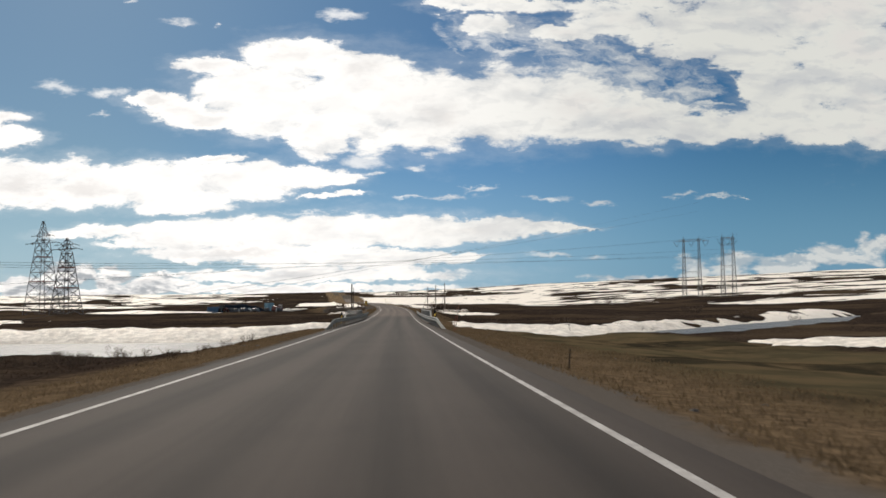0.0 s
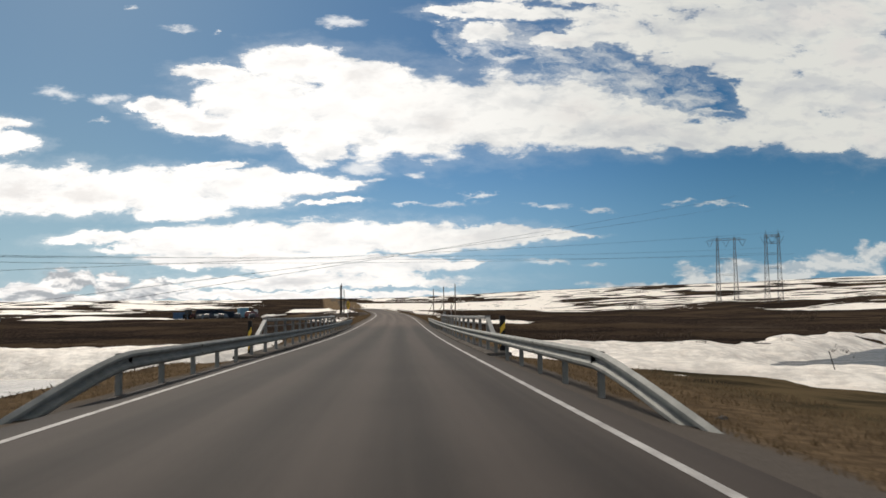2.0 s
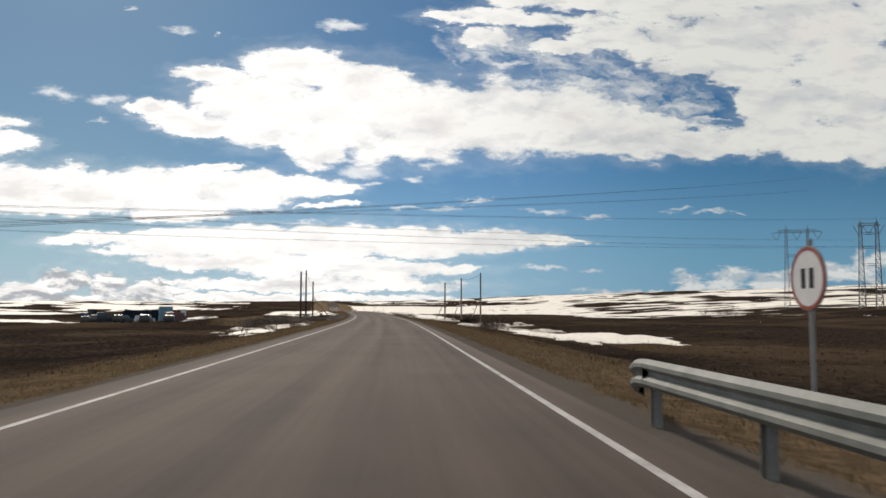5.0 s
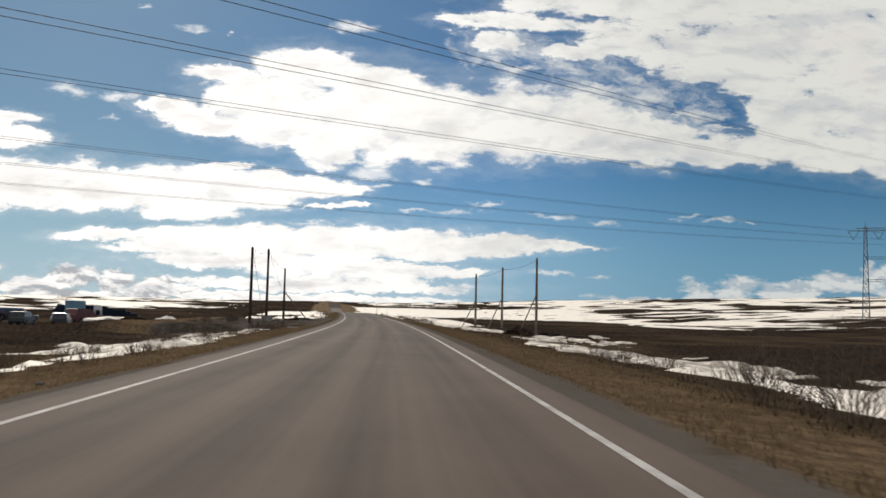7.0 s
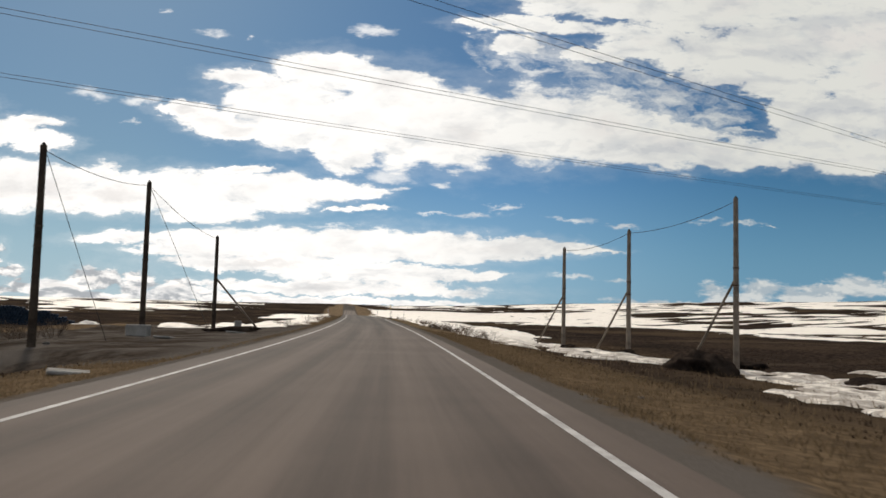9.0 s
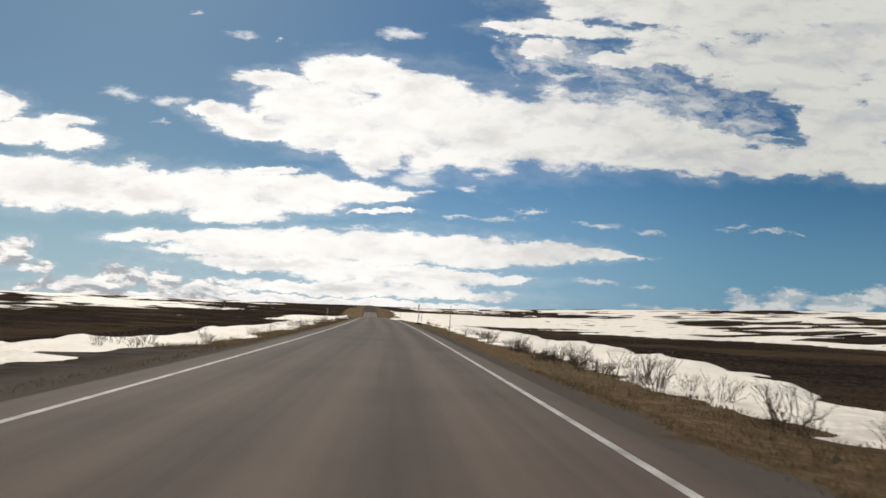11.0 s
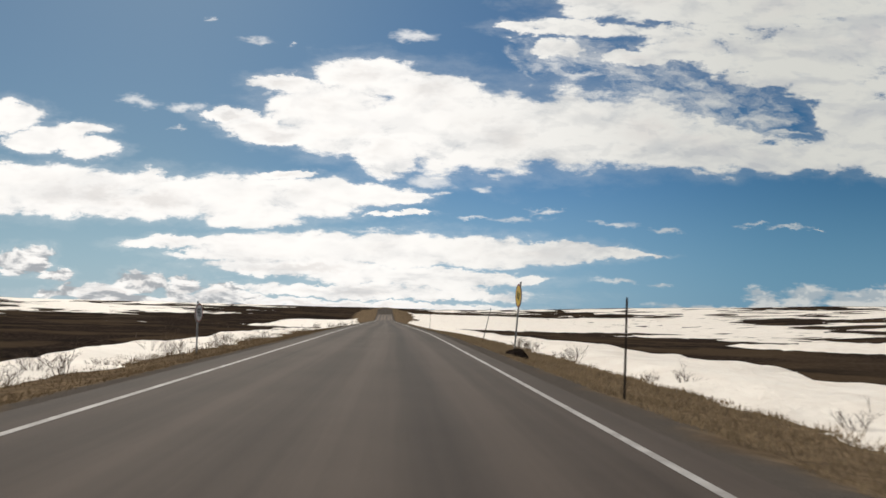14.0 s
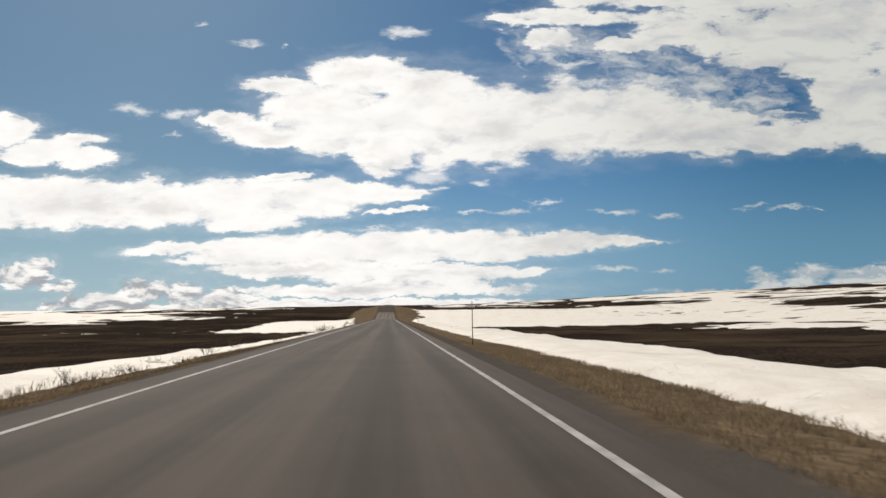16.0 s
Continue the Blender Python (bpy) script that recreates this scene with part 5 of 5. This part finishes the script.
# ---- shrubs ----
def shrub_mesh(name, seed, stems, tall, spread, lean=0.0):
    """Bare shrub: many thin tapering stems that fork twice."""
    rng = random.Random(seed)
    form = Form()

    def grow(p, way, length, r, level):
        q = p + way * length
        form.tube(p, q, r, r * 0.6, 3, False)
        if level == 0:
            return
        for _ in range(rng.choice((2, 2, 3))):
            turn = Vector((rng.gauss(0, 0.42), rng.gauss(0, 0.42), rng.gauss(0.10, 0.22)))
            grow(p + way * length * rng.uniform(0.55, 1.0), (way + turn).normalized(), length * rng.uniform(0.5, 0.8), r * 0.6, level - 1)

    for _ in range(stems):
        a = rng.uniform(0, 2 * math.pi)
        d = rng.uniform(0, spread * 0.35)
        w = Vector((math.cos(a) * rng.uniform(0.1, 0.75) + lean, math.sin(a) * rng.uniform(0.1, 0.75), 1.0)).normalized()
        grow(Vector((math.cos(a) * d, math.sin(a) * d, -0.15)), w, tall * rng.uniform(0.35, 0.55), 0.013, 3)
    me = form.mesh(name, TWIG)
    return me


SHRUBS = [shrub_mesh("shrub", 1, 12, 1.1, 0.8), shrub_mesh("shrub", 2, 18, 1.3, 1.2, 0.25), shrub_mesh("shrub", 3, 8, 0.9, 0.5), shrub_mesh("shrub", 4, 4, 1.5, 0.3), shrub_mesh("shrub", 5, 22, 0.75, 1.3), shrub_mesh("shrub", 6, 14, 1.25, 0.6, 0.35)]
rng = random.Random(8)


def shrubs(count, y0, y1, l0, l1, kinds, low=0.7, high=1.2):
    for _ in range(count):
        y, l = rng.uniform(y0, y1), rng.uniform(l0, l1)
        m = spot(y, l, 0.0, rng.uniform(0, 360)) @ pose(0, 0, 0, rng.uniform(-6, 6), rng.uniform(-6, 6), 0)
        k = rng.uniform(low, high)
        ob = tagged(new("shrub", SHRUBS[rng.choice(kinds)]), "leafless brown dwarf shrub in the road bank", "shrub", "bare shrubs")
        ob.matrix_basis = m @ Matrix.Diagonal((k, k, k * rng.uniform(0.8, 1.15), 1))


for spec in ((34, 50, 68, -26, -10, (0, 4, 4), 0.6, 1.05), (10, 96, 112, -13, -7, (0, 1, 2)), (44, 196, 270, -12.5, -7.6, (0, 1, 2, 4), 0.55, 1.05), (10, 256, 300, -19, -14, (0, 4)),
             (4, 203, 209, 8.8, 10.5, (1, 1, 0), 1.0, 1.4), (14, 208, 248, 9.5, 16, (0, 2, 4), 0.6, 1.1), (10, 308, 335, 7.4, 10.0, (3, 0, 2, 0, 4), 0.6, 0.9), (16, 346, 420, 7.8, 9.0, (2, 4, 0), 0.5, 0.95),
             (34, 322, 420, -8.8, -7.2, (2, 0, 3, 4), 0.5, 0.95), (24, 420, 560, -8.8, -6.8, (2, 0, 4), 0.6, 1.1), (12, 110, 135, 14, 40, (0, 4, 2)), (10, 560, 720, -14, -8, (0, 1), 1.0, 1.7), (10, 150, 200, 60, 110, (1, 4), 1.2, 1.8), (9, 350, 372, 88, 101, (0, 1, 3), 1.8, 2.8), (14, 356, 374, 168, 182, (1, 4), 2.0, 3.0),
             (10, 300, 330, 7.5, 10, (4, 0), 0.8, 1.2), (34, 322, 353, 6.7, 8.4, (0, 4, 5, 4, 2), 0.5, 0.85), (4, 356.5, 359, 7.0, 8.0, (5, 5, 0), 0.7, 0.85), (2, 361, 363, 7.4, 7.9, (3, 3), 0.7, 0.8), (6, 366, 377, 7.3, 9.0, (0, 3, 2), 0.6, 0.9), (4, 421, 425, 7.0, 8.0, (2, 0), 0.7, 1.0)):
    shrubs(*spec)


def young_spruce(y, l, tall):
    ob = thing("young_spruce", "small sparse dark green spruce on the snowy bank", "tree", spot(y, l))
    part("trunk", Form().tube((0, 0, -0.3), (0, 0, tall), 0.022, 0.006, 6), TWIG, ob)
    form = Form()
    r = random.Random(5)
    for k in range(16):
        z = tall * (0.12 + 0.86 * k / 16)
        for j in range(4):
            a = r.uniform(0, 6.28)
            n = (tall - z) * 0.42 + 0.05
            tip = Vector((math.cos(a) * n, math.sin(a) * n, z - 0.12 * n + 0.05))
            base = Vector((0, 0, z))
            for i in range(9):
                p = base.lerp(tip, (i + 1) / 9)
                for s in (-1, 1):
                    q = p + Vector((-math.sin(a) * s * 0.045 + math.cos(a) * 0.03, math.cos(a) * s * 0.045 + math.sin(a) * 0.03, r.uniform(-0.02, 0.03)))
                    form.add([p, q, p + (tip - base).normalized() * 0.02], [(0, 1, 2)])
            form.tube(base, tip, 0.006, 0.002, 3, False)
    part("needles", form, NEEDLE, ob)


NEEDLE = mottled("spruce_needles", (0.014, 0.024, 0.012), (0.035, 0.05, 0.025), 8.0, 0.8, bump=0)
young_spruce(358.5, -7.5, 1.15)


# ---- grass ----
def blades(name, n, y0, y1, l0, l1, tall, mat, label, seed, clump=0.5, on_snow=False, wide=0.02, tilt=0.5):
    """Thin bent blades scattered in clumps over a stretch of bank."""
    r = np.random.RandomState(seed)
    y = r.uniform(y0, y1, n)
    l = r.uniform(l0, l1, n) if l1 > l0 else r.uniform(l1, l0, n)
    keep = (waves(y, l, 3.0, seed) + 0.8 * waves(y, l, 0.9, seed + 1) > -clump) & ~((y > DECK[0] - 1) & (y < DECK[1] + 1) & (np.abs(l) < 6))
    if not on_snow:
        keep &= snow_depth(y, l) < 0.05
    keep &= np.abs(y - stream_y(l) + 3.5 * ramp(-l, 8, 18)) > 9 + 4 * ramp(-l, 8, 18)
    keep &= ~((l < -5) & (l > -24) & (y > 270) & (y < 326))
    y, l = y[keep], l[keep]
    n = len(y)
    z = ground_z(y, l) - 0.02
    x = road_x(y) + l
    h = tall * r.uniform(0.5, 1.25, n) * (1 + 0.35 * waves(y, l, 4, seed + 2))
    a, b = r.uniform(0, 6.283, n), r.uniform(0, 6.283, n)
    w = wide * r.uniform(0.6, 1.4, n)
    dx, dy = np.cos(a) * w, np.sin(a) * w
    t_ = tilt * r.uniform(0.2, 1.2, n) * h
    base = np.stack([x, y, z], -1)
    mid = base + np.stack([np.cos(b) * t_ * 0.35, np.sin(b) * t_ * 0.35, h * 0.6], -1)
    tip = base + np.stack([np.cos(b) * t_, np.sin(b) * t_, h], -1)
    side = np.stack([dx, dy, 0 * dx], -1)
    verts = np.stack([base - side, base + side, mid + side * 0.7, mid - side * 0.7, tip], 1).reshape(-1, 3)
    i = np.arange(n) * 5
    quads = np.stack([i, i + 1, i + 2, i + 3], -1).tolist()
    tris = np.stack([i + 3, i + 2, i + 4], -1).tolist()
    me = bpy.data.meshes.new(name)
    me.from_pydata(verts.tolist(), [], quads + tris)
    me.materials.append(mat)
    me.update()
    return tagged(new(name, me), label, "grass", kind="stuff")


HEATH = leafy("dark_heath_twigs", (0.020, 0.013, 0.010), (0.065, 0.044, 0.030))
blades("dry_grass", 100000, -2, 320, 4.4, 9.6, 0.10, STRAW, "dry brown grass on the road bank", 21, wide=0.012, clump=0.9, tilt=0.9)
blades("dry_grass", 60000, 320, 480, 4.5, 8.0, 0.12, PALE_STRAW, "pale straw-coloured grass on the road bank", 23, wide=0.012, clump=0.9, tilt=0.9)
blades("dry_grass", 105000, -2, 480, -8.6, -4.4, 0.10, STRAW, "dry brown grass on the road bank", 25, wide=0.012, clump=0.9, tilt=0.9)
blades("dry_grass", 14000, 335, 470, 6.7, 8.0, 0.15, PALE_STRAW, "dry straw-coloured grass standing out of the snow", 31, on_snow=True, clump=0.0, wide=0.008)
blades("dry_grass", 12000, 318, 470, -8.4, -6.8, 0.20, STRAW, "dry straw-coloured grass standing out of the snow", 35, on_snow=True, clump=0.0, wide=0.008)
blades("heath_plants", 56000, 112, 330, 8.0, 36, 0.11, HEATH, "low dark heath plants covering the tundra", 41, wide=0.02, clump=0.6, tilt=1.0)
blades("heath_plants", 60000, 30, 400, -32, -7.6, 0.11, HEATH, "low dark heath plants covering the tundra", 45, wide=0.02, clump=0.6, tilt=1.0)

blades("dry_grass", 9000, 196, 318, 9.5, 21, 0.26, STRAW, "dry straw-coloured grass standing out of the snow", 51, on_snow=True, clump=-0.1, wide=0.009)
blades("dry_grass", 6000, 214, 262, -14, -8, 0.26, STRAW, "dry straw-coloured grass standing out of the snow", 55, on_snow=True, clump=-0.1, wide=0.009)


# ---- loose stones ----
STONES = []
for k in range(4):
    ob = lump("stone", pose(0, 0, -50), (0.16, 0.13, 0.10), STONE, "small grey stone lying on the verge", "stone", 20 + k, 0.3, group="loose stones")
    STONES.append(ob)
for k in range(70):
    y = rng.uniform(0, 330)
    l = rng.choice((-1, 1)) * rng.uniform(4.6, 8.0)
    if 240 < y < 330 and l < 0:
        l = rng.uniform(-17, -5)
    if DECK[0] < y < DECK[1]:
        y -= 50
    c = copy_thing(STONES[k % 4], spot(y, l, 0.0, rng.uniform(0, 360)))
    c.scale = (rng.uniform(0.25, 0.75),) * 3
for k, ob in enumerate(STONES):
    ob.matrix_basis = spot(250 + 9 * k, -9.0 - k, 0.0, 40 * k)


# ---- piles of dirty snow in the yard ----
for k, (y, l, sx, sy, sz) in enumerate(((364.0, -38.4, 2.2, 1.6, 1.5), (292.0, -30.6, 2.8, 2.0, 0.8), (362.0, -36.0, 1.5, 0.9, 0.3), (286.0, -27.5, 1.6, 1.2, 0.35))):
    lump("snow_pile", spot(y, l, 0.1), (sx, sy, sz), SNOW, "dirty white pile of cleared snow in the yard", "snow pile", 40 + k, 0.3, group="snow piles")
